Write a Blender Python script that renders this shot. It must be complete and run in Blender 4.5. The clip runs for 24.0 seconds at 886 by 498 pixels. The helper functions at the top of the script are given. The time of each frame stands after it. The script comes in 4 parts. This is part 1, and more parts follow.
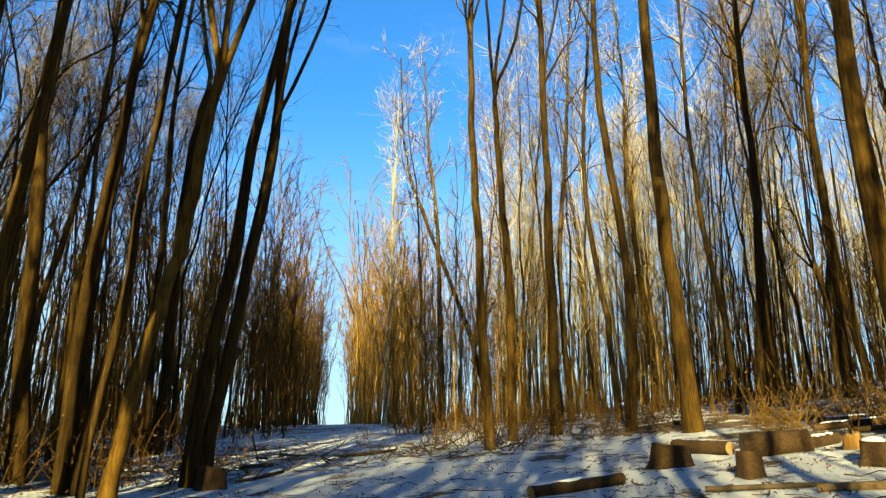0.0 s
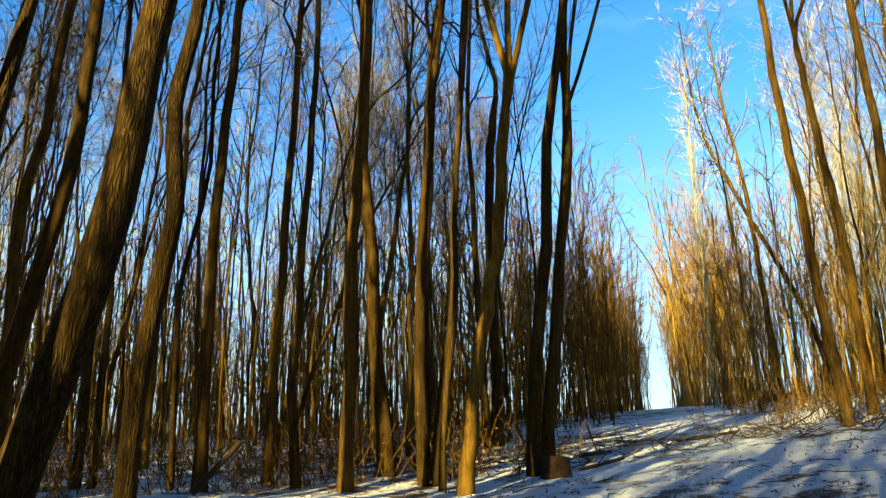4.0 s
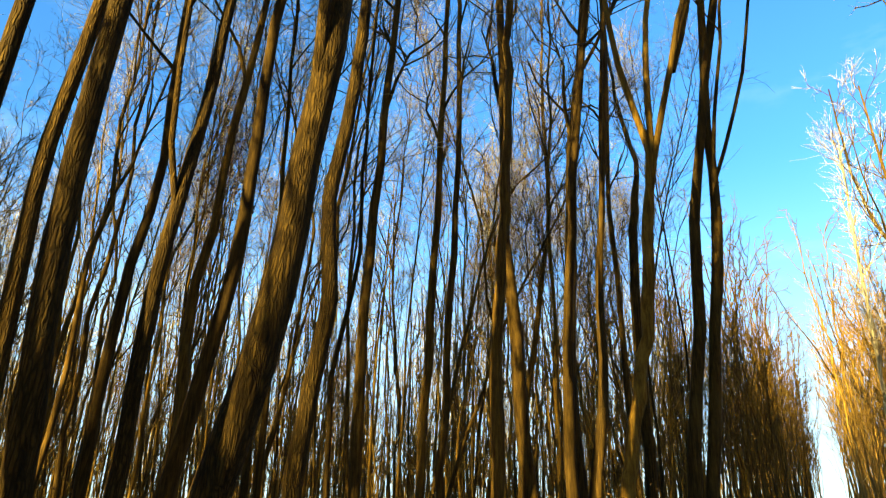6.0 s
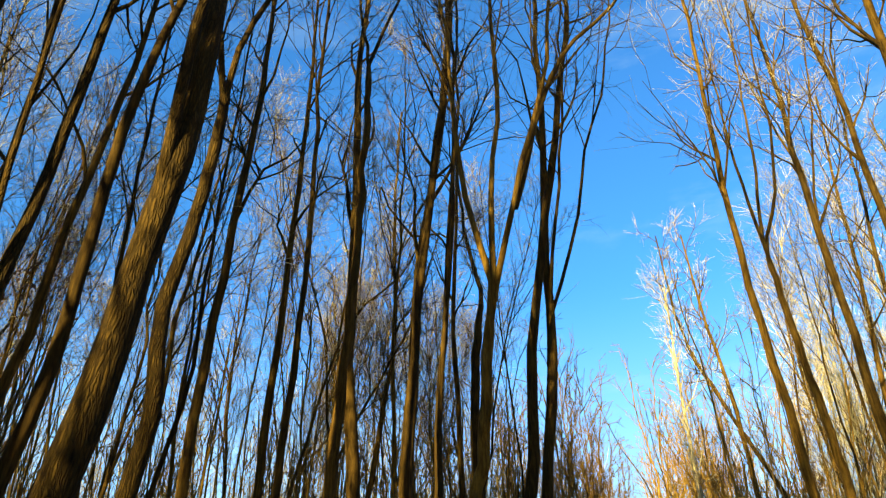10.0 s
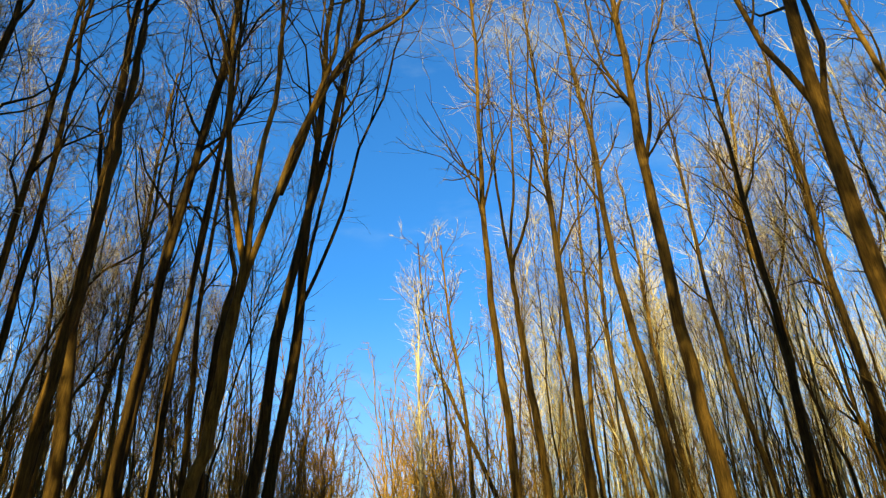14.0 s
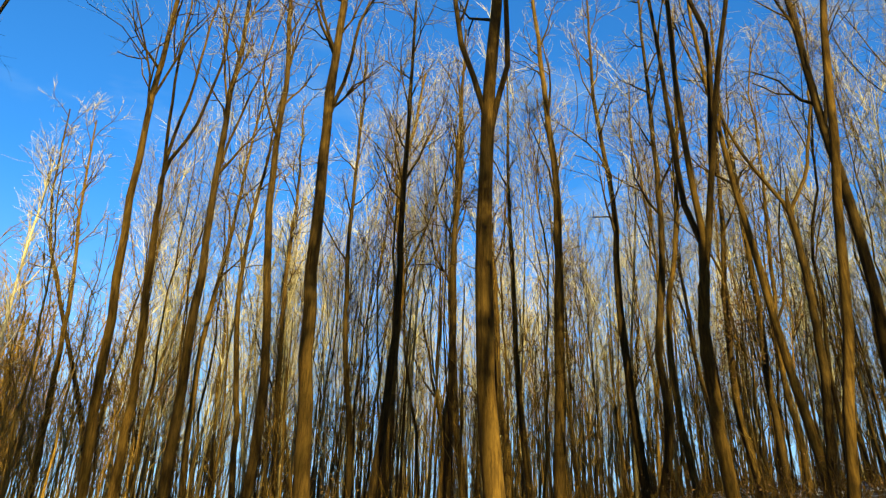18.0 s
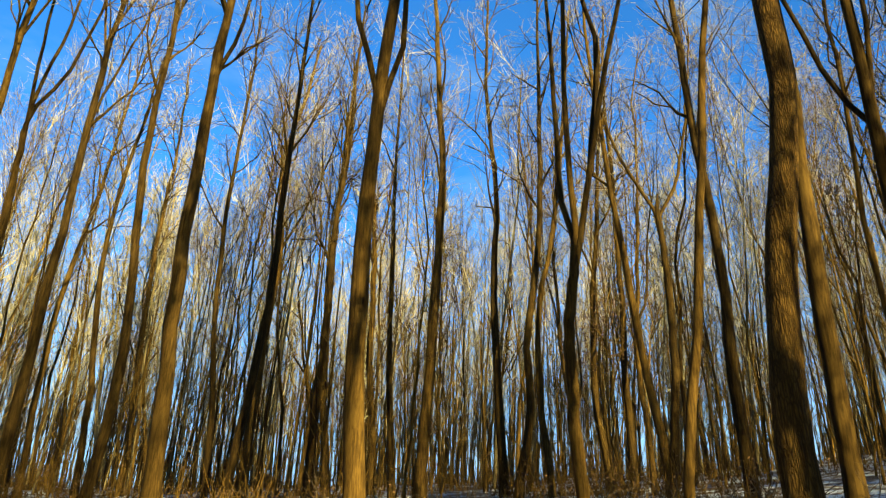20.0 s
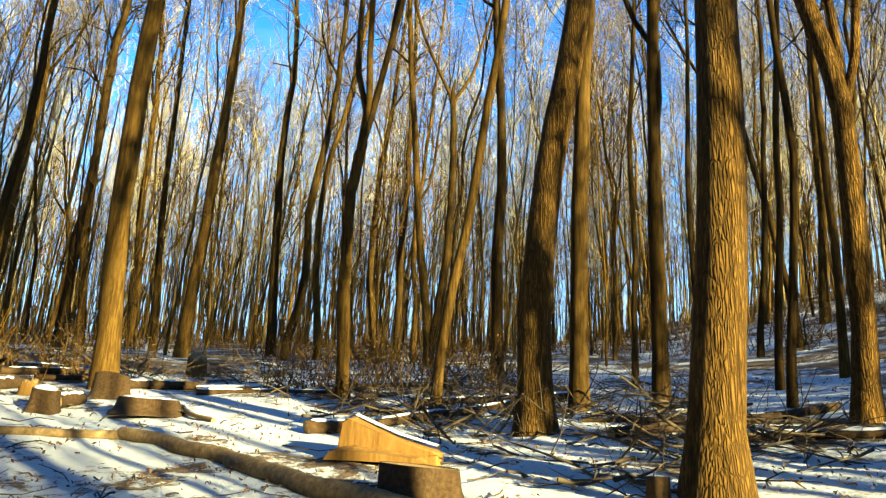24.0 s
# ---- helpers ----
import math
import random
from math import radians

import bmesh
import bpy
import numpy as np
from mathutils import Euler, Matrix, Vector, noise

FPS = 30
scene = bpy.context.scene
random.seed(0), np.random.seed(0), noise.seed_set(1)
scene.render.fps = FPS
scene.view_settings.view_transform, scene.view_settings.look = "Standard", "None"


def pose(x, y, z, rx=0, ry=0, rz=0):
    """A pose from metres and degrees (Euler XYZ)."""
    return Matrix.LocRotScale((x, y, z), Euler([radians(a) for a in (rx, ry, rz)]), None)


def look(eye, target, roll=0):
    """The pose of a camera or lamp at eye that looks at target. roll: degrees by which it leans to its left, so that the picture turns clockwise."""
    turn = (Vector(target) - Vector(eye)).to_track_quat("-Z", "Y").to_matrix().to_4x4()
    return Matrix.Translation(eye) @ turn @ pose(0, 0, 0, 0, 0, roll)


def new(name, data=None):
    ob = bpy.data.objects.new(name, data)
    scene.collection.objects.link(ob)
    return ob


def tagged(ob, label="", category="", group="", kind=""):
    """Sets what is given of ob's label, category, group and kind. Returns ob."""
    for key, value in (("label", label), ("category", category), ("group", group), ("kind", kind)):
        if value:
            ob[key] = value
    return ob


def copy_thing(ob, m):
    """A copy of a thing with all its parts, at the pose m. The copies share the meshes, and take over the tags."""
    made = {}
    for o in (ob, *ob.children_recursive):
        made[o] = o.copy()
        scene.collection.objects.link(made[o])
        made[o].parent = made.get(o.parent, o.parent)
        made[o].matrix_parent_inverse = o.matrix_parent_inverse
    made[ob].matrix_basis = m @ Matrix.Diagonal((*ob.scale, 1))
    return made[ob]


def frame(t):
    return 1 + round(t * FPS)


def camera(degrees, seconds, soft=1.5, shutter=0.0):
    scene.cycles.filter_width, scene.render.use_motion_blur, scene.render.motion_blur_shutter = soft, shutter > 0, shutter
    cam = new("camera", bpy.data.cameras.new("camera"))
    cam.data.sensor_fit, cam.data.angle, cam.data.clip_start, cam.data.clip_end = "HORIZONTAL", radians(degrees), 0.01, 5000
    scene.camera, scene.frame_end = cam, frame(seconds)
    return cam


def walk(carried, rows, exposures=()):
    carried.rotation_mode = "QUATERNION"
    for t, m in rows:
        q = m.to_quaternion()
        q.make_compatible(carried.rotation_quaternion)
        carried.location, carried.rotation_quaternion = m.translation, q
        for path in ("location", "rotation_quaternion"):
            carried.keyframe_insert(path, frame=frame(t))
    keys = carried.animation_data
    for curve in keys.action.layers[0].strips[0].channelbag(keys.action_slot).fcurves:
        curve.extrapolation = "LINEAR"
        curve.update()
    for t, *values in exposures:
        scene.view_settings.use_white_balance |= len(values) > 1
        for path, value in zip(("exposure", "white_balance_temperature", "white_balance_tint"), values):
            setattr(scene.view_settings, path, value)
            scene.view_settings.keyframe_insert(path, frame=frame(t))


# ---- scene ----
# ---- camera ----
cam = camera(59.58, 24.0, soft=1.3, shutter=0.1)
TURN = (
    (0, -0.000, -0.000, 108.00, -0.00, 0.00),
    (0.5, -0.022, -0.001, 107.83, -0.04, 2.79),
    (1, -0.045, -0.002, 107.80, 0.70, 5.93),
    (1.5, -0.067, -0.005, 107.85, 0.85, 8.83),
    (3.5, -0.152, -0.027, 107.45, 0.88, 20.06),
    (4, -0.176, -0.036, 107.32, 1.08, 23.31),
    (4.5, -0.202, -0.048, 107.37, 1.02, 27.05),
    (5, -0.225, -0.060, 107.58, 0.63, 30.19),
    (5.5, -0.244, -0.072, 110.75, -0.27, 32.67),
    (6, -0.251, -0.077, 113.52, -1.17, 33.45),
    (6.5, -0.249, -0.075, 115.66, -0.67, 33.24),
    (7, -0.244, -0.072, 117.84, -0.26, 32.70),
    (7.5, -0.236, -0.067, 120.05, 0.12, 31.67),
    (8, -0.224, -0.060, 121.85, -0.28, 29.71),
    (8.5, -0.210, -0.052, 123.25, 0.14, 27.93),
    (9, -0.195, -0.044, 123.17, 0.65, 26.04),
    (9.5, -0.180, -0.037, 122.78, 0.71, 24.00),
    (10, -0.165, -0.031, 122.50, 1.00, 22.14),
    (10.5, -0.147, -0.025, 122.16, 1.17, 19.80),
    (12.5, -0.068, -0.005, 121.83, 2.71, 10.37),
    (13, -0.048, -0.003, 121.63, 2.70, 7.75),
    (13.5, -0.029, -0.001, 121.44, 3.05, 5.60),
    (14, -0.011, -0.000, 121.31, 2.92, 3.15),
    (14.5, 0.010, -0.000, 121.06, 2.09, -0.07),
    (15, 0.040, -0.002, 120.59, 2.06, -3.84),
    (15.5, 0.060, -0.004, 119.75, 1.22, -6.93),
    (16, 0.082, -0.008, 118.90, 0.17, -10.43),
    (16.5, 0.108, -0.013, 118.04, 0.83, -13.48),
    (17, 0.138, -0.022, 116.20, -0.15, -18.00),
    (17.5, 0.175, -0.036, 116.02, -1.53, -23.69),
    (18, 0.202, -0.048, 115.81, -0.69, -26.96),
    (18.5, 0.222, -0.058, 115.31, -0.41, -29.69),
    (20.5, 0.280, -0.098, 114.49, -1.90, -39.33),
    (21, 0.296, -0.111, 114.24, -2.46, -42.17),
    (21.5, 0.312, -0.126, 113.33, -2.07, -44.79),
    (22, 0.323, -0.137, 111.22, -2.42, -46.88),
    (22.5, 0.330, -0.144, 109.06, -2.55, -47.98),
    (23, 0.338, -0.153, 107.64, -2.55, -49.45),
    (23.5, 0.347, -0.164, 106.53, -2.45, -51.22),
    (24, 0.359, -0.179, 105.54, -2.49, -53.62),
)
walk(cam, [(t, pose(x, y, 0.0, rx, ry, rz)) for t, x, y, rx, ry, rz in TURN],
     [(t, stops, kelvin, -15) for t, stops, kelvin in ((0, 2.5, 6500), (4, 2.88, 6900), (5, 3.12, 7250), (6, 3.24, 7600), (7, 3.3, 7700), (8, 3.14, 7450), (9, 2.94, 7150), (10, 2.84, 6900), (13, 2.5, 6550), (14, 2.36, 6450), (17, 2.28, 6300), (18.5, 2.32, 6100), (21, 2.66, 6050), (22.5, 2.98, 5900), (24, 3.03, 5850))])

# ---- light ----
SUN_AZ, SUN_EL = 190.0, 13.0      # compass degrees from +y, towards +x
world = bpy.data.worlds.new("sky")
scene.world = world
world.use_nodes = True
wn, wl = world.node_tree.nodes, world.node_tree.links
sky = wn.new("ShaderNodeTexSky")
sky.sky_type, sky.sun_disc = "NISHITA", False
sky.sun_elevation, sky.sun_rotation = radians(SUN_EL), radians(SUN_AZ)
sky.air_density, sky.dust_density, sky.ozone_density = 1.0, 0.0, 5.0
wn["Background"].inputs["Strength"].default_value = 0.05
deep = wn.new("ShaderNodeHueSaturation")
deep.inputs["Saturation"].default_value, deep.inputs["Value"].default_value = 1.1, 1.33
deep.inputs["Hue"].default_value = 0.51
wl.new(sky.outputs["Color"], deep.inputs["Color"])
# pale haze low over the horizon, the same all round
way_up, height = wn.new("ShaderNodeTexCoord"), wn.new("ShaderNodeSeparateXYZ")
wl.new(way_up.outputs["Generated"], height.inputs[0])
low = wn.new("ShaderNodeMapRange")
low.interpolation_type = "SMOOTHSTEP"
for key, value in (("From Min", 0.0), ("From Max", 0.5), ("To Min", 0.9), ("To Max", 0.0)):
    low.inputs[key].default_value = value
wl.new(height.outputs["Z"], low.inputs["Value"])
wisp, veil = wn.new("ShaderNodeTexNoise"), wn.new("ShaderNodeMapRange")
stretch = wn.new("ShaderNodeMapping")
stretch.inputs["Scale"].default_value = (1.2, 2.6, 4.5)
wisp.inputs["Scale"].default_value, wisp.inputs["Detail"].default_value, wisp.inputs["Roughness"].default_value = 1.6, 8.0, 0.62
wl.new(way_up.outputs["Generated"], stretch.inputs["Vector"])
wl.new(stretch.outputs[0], wisp.inputs["Vector"])
for key, value in (("From Min", 0.52), ("From Max", 0.85), ("To Min", 0.0), ("To Max", 0.5)):
    veil.inputs[key].default_value = value
wl.new(wisp.outputs["Fac"], veil.inputs["Value"])
both_veils = wn.new("ShaderNodeMath")
both_veils.operation, both_veils.use_clamp = "ADD", True
wl.new(low.outputs[0], both_veils.inputs[0])
wl.new(veil.outputs[0], both_veils.inputs[1])
haze = wn.new("ShaderNodeMix")
haze.data_type = "RGBA"
haze.inputs[7].default_value = (2.75, 3.15, 3.75, 1)
wl.new(both_veils.outputs[0], haze.inputs[0])
wl.new(deep.outputs["Color"], haze.inputs[6])
wl.new(haze.outputs[2], wn["Background"].inputs["Color"])
sun = new("sun", bpy.data.lights.new("sun", "SUN"))
sun.data.energy, sun.data.angle, sun.data.color = 5.0, radians(0.55), (1.0, 0.75, 0.39)
s_az, s_el = radians(SUN_AZ), radians(SUN_EL)
sun.matrix_world = look((0, 0, 40), (-math.sin(s_az) * 50 * math.cos(s_el), -math.cos(s_az) * 50 * math.cos(s_el), 40 - 50 * math.sin(s_el)))


# ---- materials ----
def material(name, rough=0.9):
    m = bpy.data.materials.new(name)
    m.use_nodes = True
    b = m.node_tree.nodes["Principled BSDF"]
    b.inputs["Roughness"].default_value = rough
    b.inputs["Specular IOR Level"].default_value = 0.25
    return m, m.node_tree.nodes, m.node_tree.links, b


def node(ns, kind, **values):
    n = ns.new(kind)
    for key, value in values.items():
        n.inputs[key.replace("_", " ")].default_value = value
    return n


def coords(ns, ls, scale=(1, 1, 1), kind="Object"):
    tc, mp = ns.new("ShaderNodeTexCoord"), ns.new("ShaderNodeMapping")
    mp.inputs["Scale"].default_value = scale
    ls.new(tc.outputs[kind], mp.inputs["Vector"])
    return mp.outputs["Vector"]


def ramp(ns, ls, fac, stops):
    r = ns.new("ShaderNodeValToRGB")
    while len(r.color_ramp.elements) < len(stops):
        r.color_ramp.elements.new(0.5)
    for e, (p, c) in zip(r.color_ramp.elements, stops):
        e.position, e.color = p, (*c, 1)
    ls.new(fac, r.inputs["Fac"])
    return r.outputs["Color"]


def mixed(ns, ls, a, b, fac, how="MIX"):
    m = ns.new("ShaderNodeMix")
    m.data_type, m.blend_type = "RGBA", how
    for s, v in ((m.inputs[0], fac), (m.inputs[6], a), (m.inputs[7], b)):
        if hasattr(v, "links"):
            ls.new(v, s)
        else:
            s.default_value = v if isinstance(v, (int, float)) else (*v, 1)
    return m.outputs[2]


def noise_tex(ns, ls, vec, scale, detail=4.0, rough=0.6):
    n = node(ns, "ShaderNodeTexNoise", Scale=scale, Detail=detail, Roughness=rough)
    ls.new(vec, n.inputs["Vector"])
    return n.outputs["Fac"]


def bump(ns, ls, height, b, strength=0.5, distance=0.02):
    n = node(ns, "ShaderNodeBump", Strength=strength, Distance=distance)
    ls.new(height, n.inputs["Height"])
    ls.new(n.outputs["Normal"], b.inputs["Normal"])


def bark_material(name, dark, mid, light, furrow=0.0):
    """Bark with grain that runs along the stem, pale lichen blotches and, where furrow is set, deep ridges with the
    shade between them put into the colour.
    """
    m, ns, ls, b = material(name, 0.92)
    b.inputs["Specular IOR Level"].default_value = 0.08
    grain = noise_tex(ns, ls, coords(ns, ls, (22, 22, 2.2)), 1.0, 6.0, 0.7)
    blotch = noise_tex(ns, ls, coords(ns, ls, (2.2, 2.2, 0.9)), 1.0, 5.0, 0.65)
    col = ramp(ns, ls, grain, ((0.28, dark), (0.5, mid), (0.74, light)))
    col = mixed(ns, ls, col, light, ramp(ns, ls, blotch, ((0.5, (0, 0, 0)), (0.68, (0.55, 0.55, 0.55)))))
    info = ns.new("ShaderNodeObjectInfo")
    each = ns.new("ShaderNodeNewGeometry")
    both = ns.new("ShaderNodeMath")
    both.operation = "FRACT"
    total = ns.new("ShaderNodeMath")
    ls.new(info.outputs["Random"], total.inputs[0])
    ls.new(each.outputs["Random Per Island"], total.inputs[1])
    ls.new(total.outputs[0], both.inputs[0])
    low = 0.85 if furrow else 0.5
    tone = ramp(ns, ls, both.outputs[0], ((0.0, (low, low, low)), (0.45, (low + 0.1, low + 0.1, low + 0.08) if furrow else (0.72, 0.71, 0.69)), (1.0, (1.25, 1.2, 1.08))))
    col = mixed(ns, ls, col, tone, 1.0, "MULTIPLY")
    height = grain
    if furrow:
        v = node(ns, "ShaderNodeTexVoronoi", Scale=1.0, Randomness=1.0)
        v.feature = "DISTANCE_TO_EDGE"
        wob = noise_tex(ns, ls, coords(ns, ls, (5, 5, 3)), 1.0, 3.0)
        add = ns.new("ShaderNodeVectorMath")
        add.operation = "MULTIPLY_ADD"
        add.inputs[1].default_value = (2.4, 2.4, 2.4)
        ls.new(wob, add.inputs[0])
        ls.new(coords(ns, ls, (34, 34, 4.2)), add.inputs[2])
        ls.new(add.outputs[0], v.inputs["Vector"])
        # furrows coloured dark, as the shadow between ridges
        ridge = ramp(ns, ls, v.outputs["Distance"], ((0.0, (0.3, 0.3, 0.3)), (0.3, (1, 1, 1))))
        col = mixed(ns, ls, tuple(c * 0.8 for c in dark), col, ridge)
        height = ridge
    ls.new(col, b.inputs["Base Color"])
    bump(ns, ls, height, b, 0.55 + 0.45 * bool(furrow), 0.012 + furrow)
    return m


BARK = bark_material("bark", (0.0067, 0.0043, 0.0011), (0.0425, 0.0233, 0.0042), (0.1014, 0.0596, 0.0126))
BARK_ROUGH = bark_material("rough_dark_bark", (0.0067, 0.0043, 0.0011), (0.0425, 0.0233, 0.0042), (0.1014, 0.0596, 0.0126), 0.006)
BARK_FURROWED = bark_material("furrowed_bark", (0.0144, 0.0078, 0.0016), (0.0947, 0.0492, 0.0089), (0.1690, 0.0951, 0.0205), 0.008)
BARK_THIN = bark_material("young_bark", (0.0155, 0.0086, 0.0016), (0.0773, 0.0415, 0.0063), (0.1594, 0.0951, 0.0189))
# twigs in three tones; the paler ones carry sunlight in their colour
TWIGS_SUNLIT = bark_material("twig_bark", (0.1415, 0.1138, 0.0617), (0.3304, 0.2787, 0.1568), (0.5192, 0.4551, 0.2755))
TWIGS_TAN = bark_material("tan_twig_bark", (0.09, 0.072, 0.038), (0.24, 0.20, 0.12), (0.38, 0.33, 0.21))
TWIGS_DARK = bark_material("dark_twig_bark", (0.0174, 0.0115, 0.0038), (0.0599, 0.0414, 0.0154), (0.1207, 0.0881, 0.0352))
# young bark with the gold of low sun put into its colour
BARK_SUNLIT = bark_material("sunlit_young_bark", (0.0434, 0.0229, 0.0045), (0.1546, 0.0881, 0.0173), (0.2801, 0.1718, 0.0448))
# a greyer, paler copy of the bark for far trunks
BARK_FAR = bark_material("far_grey_bark", (0.0251, 0.0174, 0.0065), (0.1063, 0.0778, 0.0324), (0.2125, 0.1648, 0.0792))
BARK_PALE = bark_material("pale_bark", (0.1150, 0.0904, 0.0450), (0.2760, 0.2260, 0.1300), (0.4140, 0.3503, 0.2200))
TWIGS_BROWN = bark_material("brown_twig_bark", (0.0309, 0.0176, 0.0032), (0.1063, 0.0617, 0.0115), (0.2029, 0.1304, 0.0307))


def ground_material():
    """Thin snow with brown leaf litter showing through in patches."""
    m, ns, ls, b = material("snow_and_litter", 0.75)
    vec = coords(ns, ls)
    big = noise_tex(ns, ls, vec, 0.16, 3.0, 0.5)
    mid = noise_tex(ns, ls, vec, 0.9, 6.0, 0.68)
    fine = noise_tex(ns, ls, vec, 7.0, 8.0, 0.78)
    att = ns.new("ShaderNodeAttribute")
    att.attribute_name = "litter"
    tot = ns.new("ShaderNodeMath")
    tot.operation = "MULTIPLY_ADD"
    ls.new(big, tot.inputs[0])
    tot.inputs[1].default_value = 0.55
    ls.new(mid, tot.inputs[2])
    t2 = ns.new("ShaderNodeMath")
    t2.operation = "MULTIPLY_ADD"
    ls.new(fine, t2.inputs[0])
    t2.inputs[1].default_value = 0.6
    ls.new(tot.outputs[0], t2.inputs[2])
    t3 = ns.new("ShaderNodeMath")
    ls.new(t2.outputs[0], t3.inputs[0])
    ls.new(att.outputs["Fac"], t3.inputs[1])
    cut = node(ns, "ShaderNodeMapRange")
    cut.inputs["From Min"].default_value, cut.inputs["From Max"].default_value = 1.19, 1.26
    ls.new(t3.outputs[0], cut.inputs["Value"])
    litter = ramp(ns, ls, noise_tex(ns, ls, vec, 26.0, 4.0, 0.75), ((0.3, (0.035, 0.024, 0.014)), (0.55, (0.11, 0.07, 0.036)), (0.75, (0.2, 0.13, 0.07))))
    snow = ramp(ns, ls, mid, ((0.3, (0.46, 0.475, 0.49)), (0.7, (0.58, 0.59, 0.60))))
    ls.new(mixed(ns, ls, snow, litter, cut.outputs[0]), b.inputs["Base Color"])
    hh = ns.new("ShaderNodeMath")
    hh.operation = "MULTIPLY_ADD"
    ls.new(fine, hh.inputs[0])
    hh.inputs[1].default_value = 0.4
    ls.new(mid, hh.inputs[2])
    bump(ns, ls, hh.outputs[0], b, 0.85, 0.2)
    return m


GROUND = ground_material()


# ---- ground ----
EYE = 1.5


def soft_plus(u):
    return np.log1p(np.exp(-np.abs(u))) + np.maximum(u, 0)


def ground_z(x, y):
    """Hillside that climbs away from the camera, steeper towards +x, with a crest far ahead."""
    yf = 3 * soft_plus(np.asarray(y) / 3)
    r = np.sqrt(yf * yf + np.asarray(x) ** 2 * 0.8 + 1.0) - 1.0
    spur = 0.68 * soft_plus((np.asarray(x) - 1.5 * np.asarray(y) - 14) / 4) / (1 + np.exp(-np.clip(np.asarray(y) + 8, -30, 30) / 4))
    # unseen ground behind drops so that the low sun gets over its trees
    fall = 0.48 * soft_plus(-(np.asarray(y) + 5) / 4) / (1 + np.maximum(-np.asarray(y), 0) / 90)
    return -EYE + 0.15 * r / (1 + r / 260) + 0.0525 * x + 0.0225 * (np.sqrt(np.asarray(x) ** 2 + 9) - 3) + spur / (1 + np.abs(x) / 120) - fall


RIDE_AZ = radians(-7.8)           # the cleared ride runs away in this direction


def ride_offset(x, y):
    """Sideways distance from the middle of the ride, and distance along it."""
    return x * math.cos(RIDE_AZ) - y * math.sin(RIDE_AZ), x * math.sin(RIDE_AZ) + y * math.cos(RIDE_AZ)


def fast_mesh(name, verts, quads):
    me = bpy.data.meshes.new(name)
    verts, quads = np.asarray(verts, np.float32), np.asarray(quads, np.int32)
    me.vertices.add(len(verts))
    me.vertices.foreach_set("co", verts.ravel())
    me.loops.add(quads.size)
    me.loops.foreach_set("vertex_index", quads.ravel())
    me.polygons.add(len(quads))
    me.polygons.foreach_set("loop_start", np.arange(0, quads.size, 4, dtype=np.int32))
    me.polygons.foreach_set("use_smooth", np.ones(len(quads), bool))
    me.update(calc_edges=True)
    return me


def build_ground():
    radii = np.concatenate(([0.02], 0.5 * 1.052 ** np.arange(172)))
    n = 300
    a = np.linspace(0, 2 * np.pi, n, endpoint=False)
    rr, aa = np.meshgrid(radii, a, indexing="ij")
    x, y = rr * np.sin(aa), rr * np.cos(aa)
    z = ground_z(x, y)
    for i in range(len(radii)):
        if radii[i] < 90:
            for j in range(n):
                p = Vector((x[i, j], y[i, j], 0))
                z[i, j] += 0.07 * noise.noise(p * 0.45) + 0.04 * noise.noise(p * 1.7) + 0.012 * noise.noise(p * 6.0)
    i, j = np.meshgrid(np.arange(len(radii) - 1), np.arange(n), indexing="ij")
    k = (j + 1) % n
    quads = np.stack((i * n + j, i * n + k, (i + 1) * n + k, (i + 1) * n + j), -1).reshape(-1, 4)[:, ::-1]
    me = fast_mesh("ground", np.stack((x, y, z), -1).reshape(-1, 3), quads)
    side, along = ride_offset(x, y)
    open_part = np.exp(-((side - 5.0) / 5.0) ** 2) * (along > -20)
    right = 1 / (1 + np.exp(-np.clip((x - 3) / 2.0, -40, 40))) * np.exp(-(rr / 16.0) ** 2)
    wood = np.where(x > 2, 0.19, 0.12) - np.maximum(0.09 * open_part, 0.18 * right)
    at = me.attributes.new("litter", "FLOAT", "POINT")
    at.data.foreach_set("value", wood.ravel().astype(np.float32))
    me.materials.append(GROUND)
    tagged(new("ground", me), "thin patchy snow over brown leaf litter on a wooded slope", "ground", kind="structure")


build_ground()


# ---- trees ----
class Tubes:
    """Collects tapered tubes and turns them into one mesh."""

    def __init__(self):
        self.v, self.q, self.n = [], [], 0

    def add(self, pts, radii, sides):
        pts, radii = np.asarray(pts, float), np.asarray(radii, float)
        t = np.gradient(pts, axis=0)
        t /= np.linalg.norm(t, axis=1)[:, None] + 1e-9
        ref = np.array((1.0, 0, 0)) if abs(t[:, 0]).mean() < 0.75 else np.array((0, 1.0, 0))
        b = np.cross(t, ref)
        b /= np.linalg.norm(b, axis=1)[:, None] + 1e-9
        c = np.cross(b, t)
        a = np.arange(sides) * 2 * np.pi / sides
        ring = b[:, None] * np.cos(a)[None, :, None] + c[:, None] * np.sin(a)[None, :, None]
        self.v.append((pts[:, None] + ring * radii[:, None, None]).reshape(-1, 3))
        i, j = np.meshgrid(np.arange(len(pts) - 1), np.arange(sides), indexing="ij")
        k = (j + 1) % sides
        self.q.append(np.stack((i * sides + j, i * sides + k, (i + 1) * sides + k, (i + 1) * sides + j), -1).reshape(-1, 4)[:, ::-1] + self.n)
        self.n += len(pts) * sides

    def add_many(self, pts, radii, sides):
        """Many tubes of one length at once: pts (m, n, 3), radii (m, n)."""
        m, n = pts.shape[:2]
        if not m:
            return
        t = np.gradient(pts, axis=1)
        t /= np.linalg.norm(t, axis=2, keepdims=True) + 1e-9
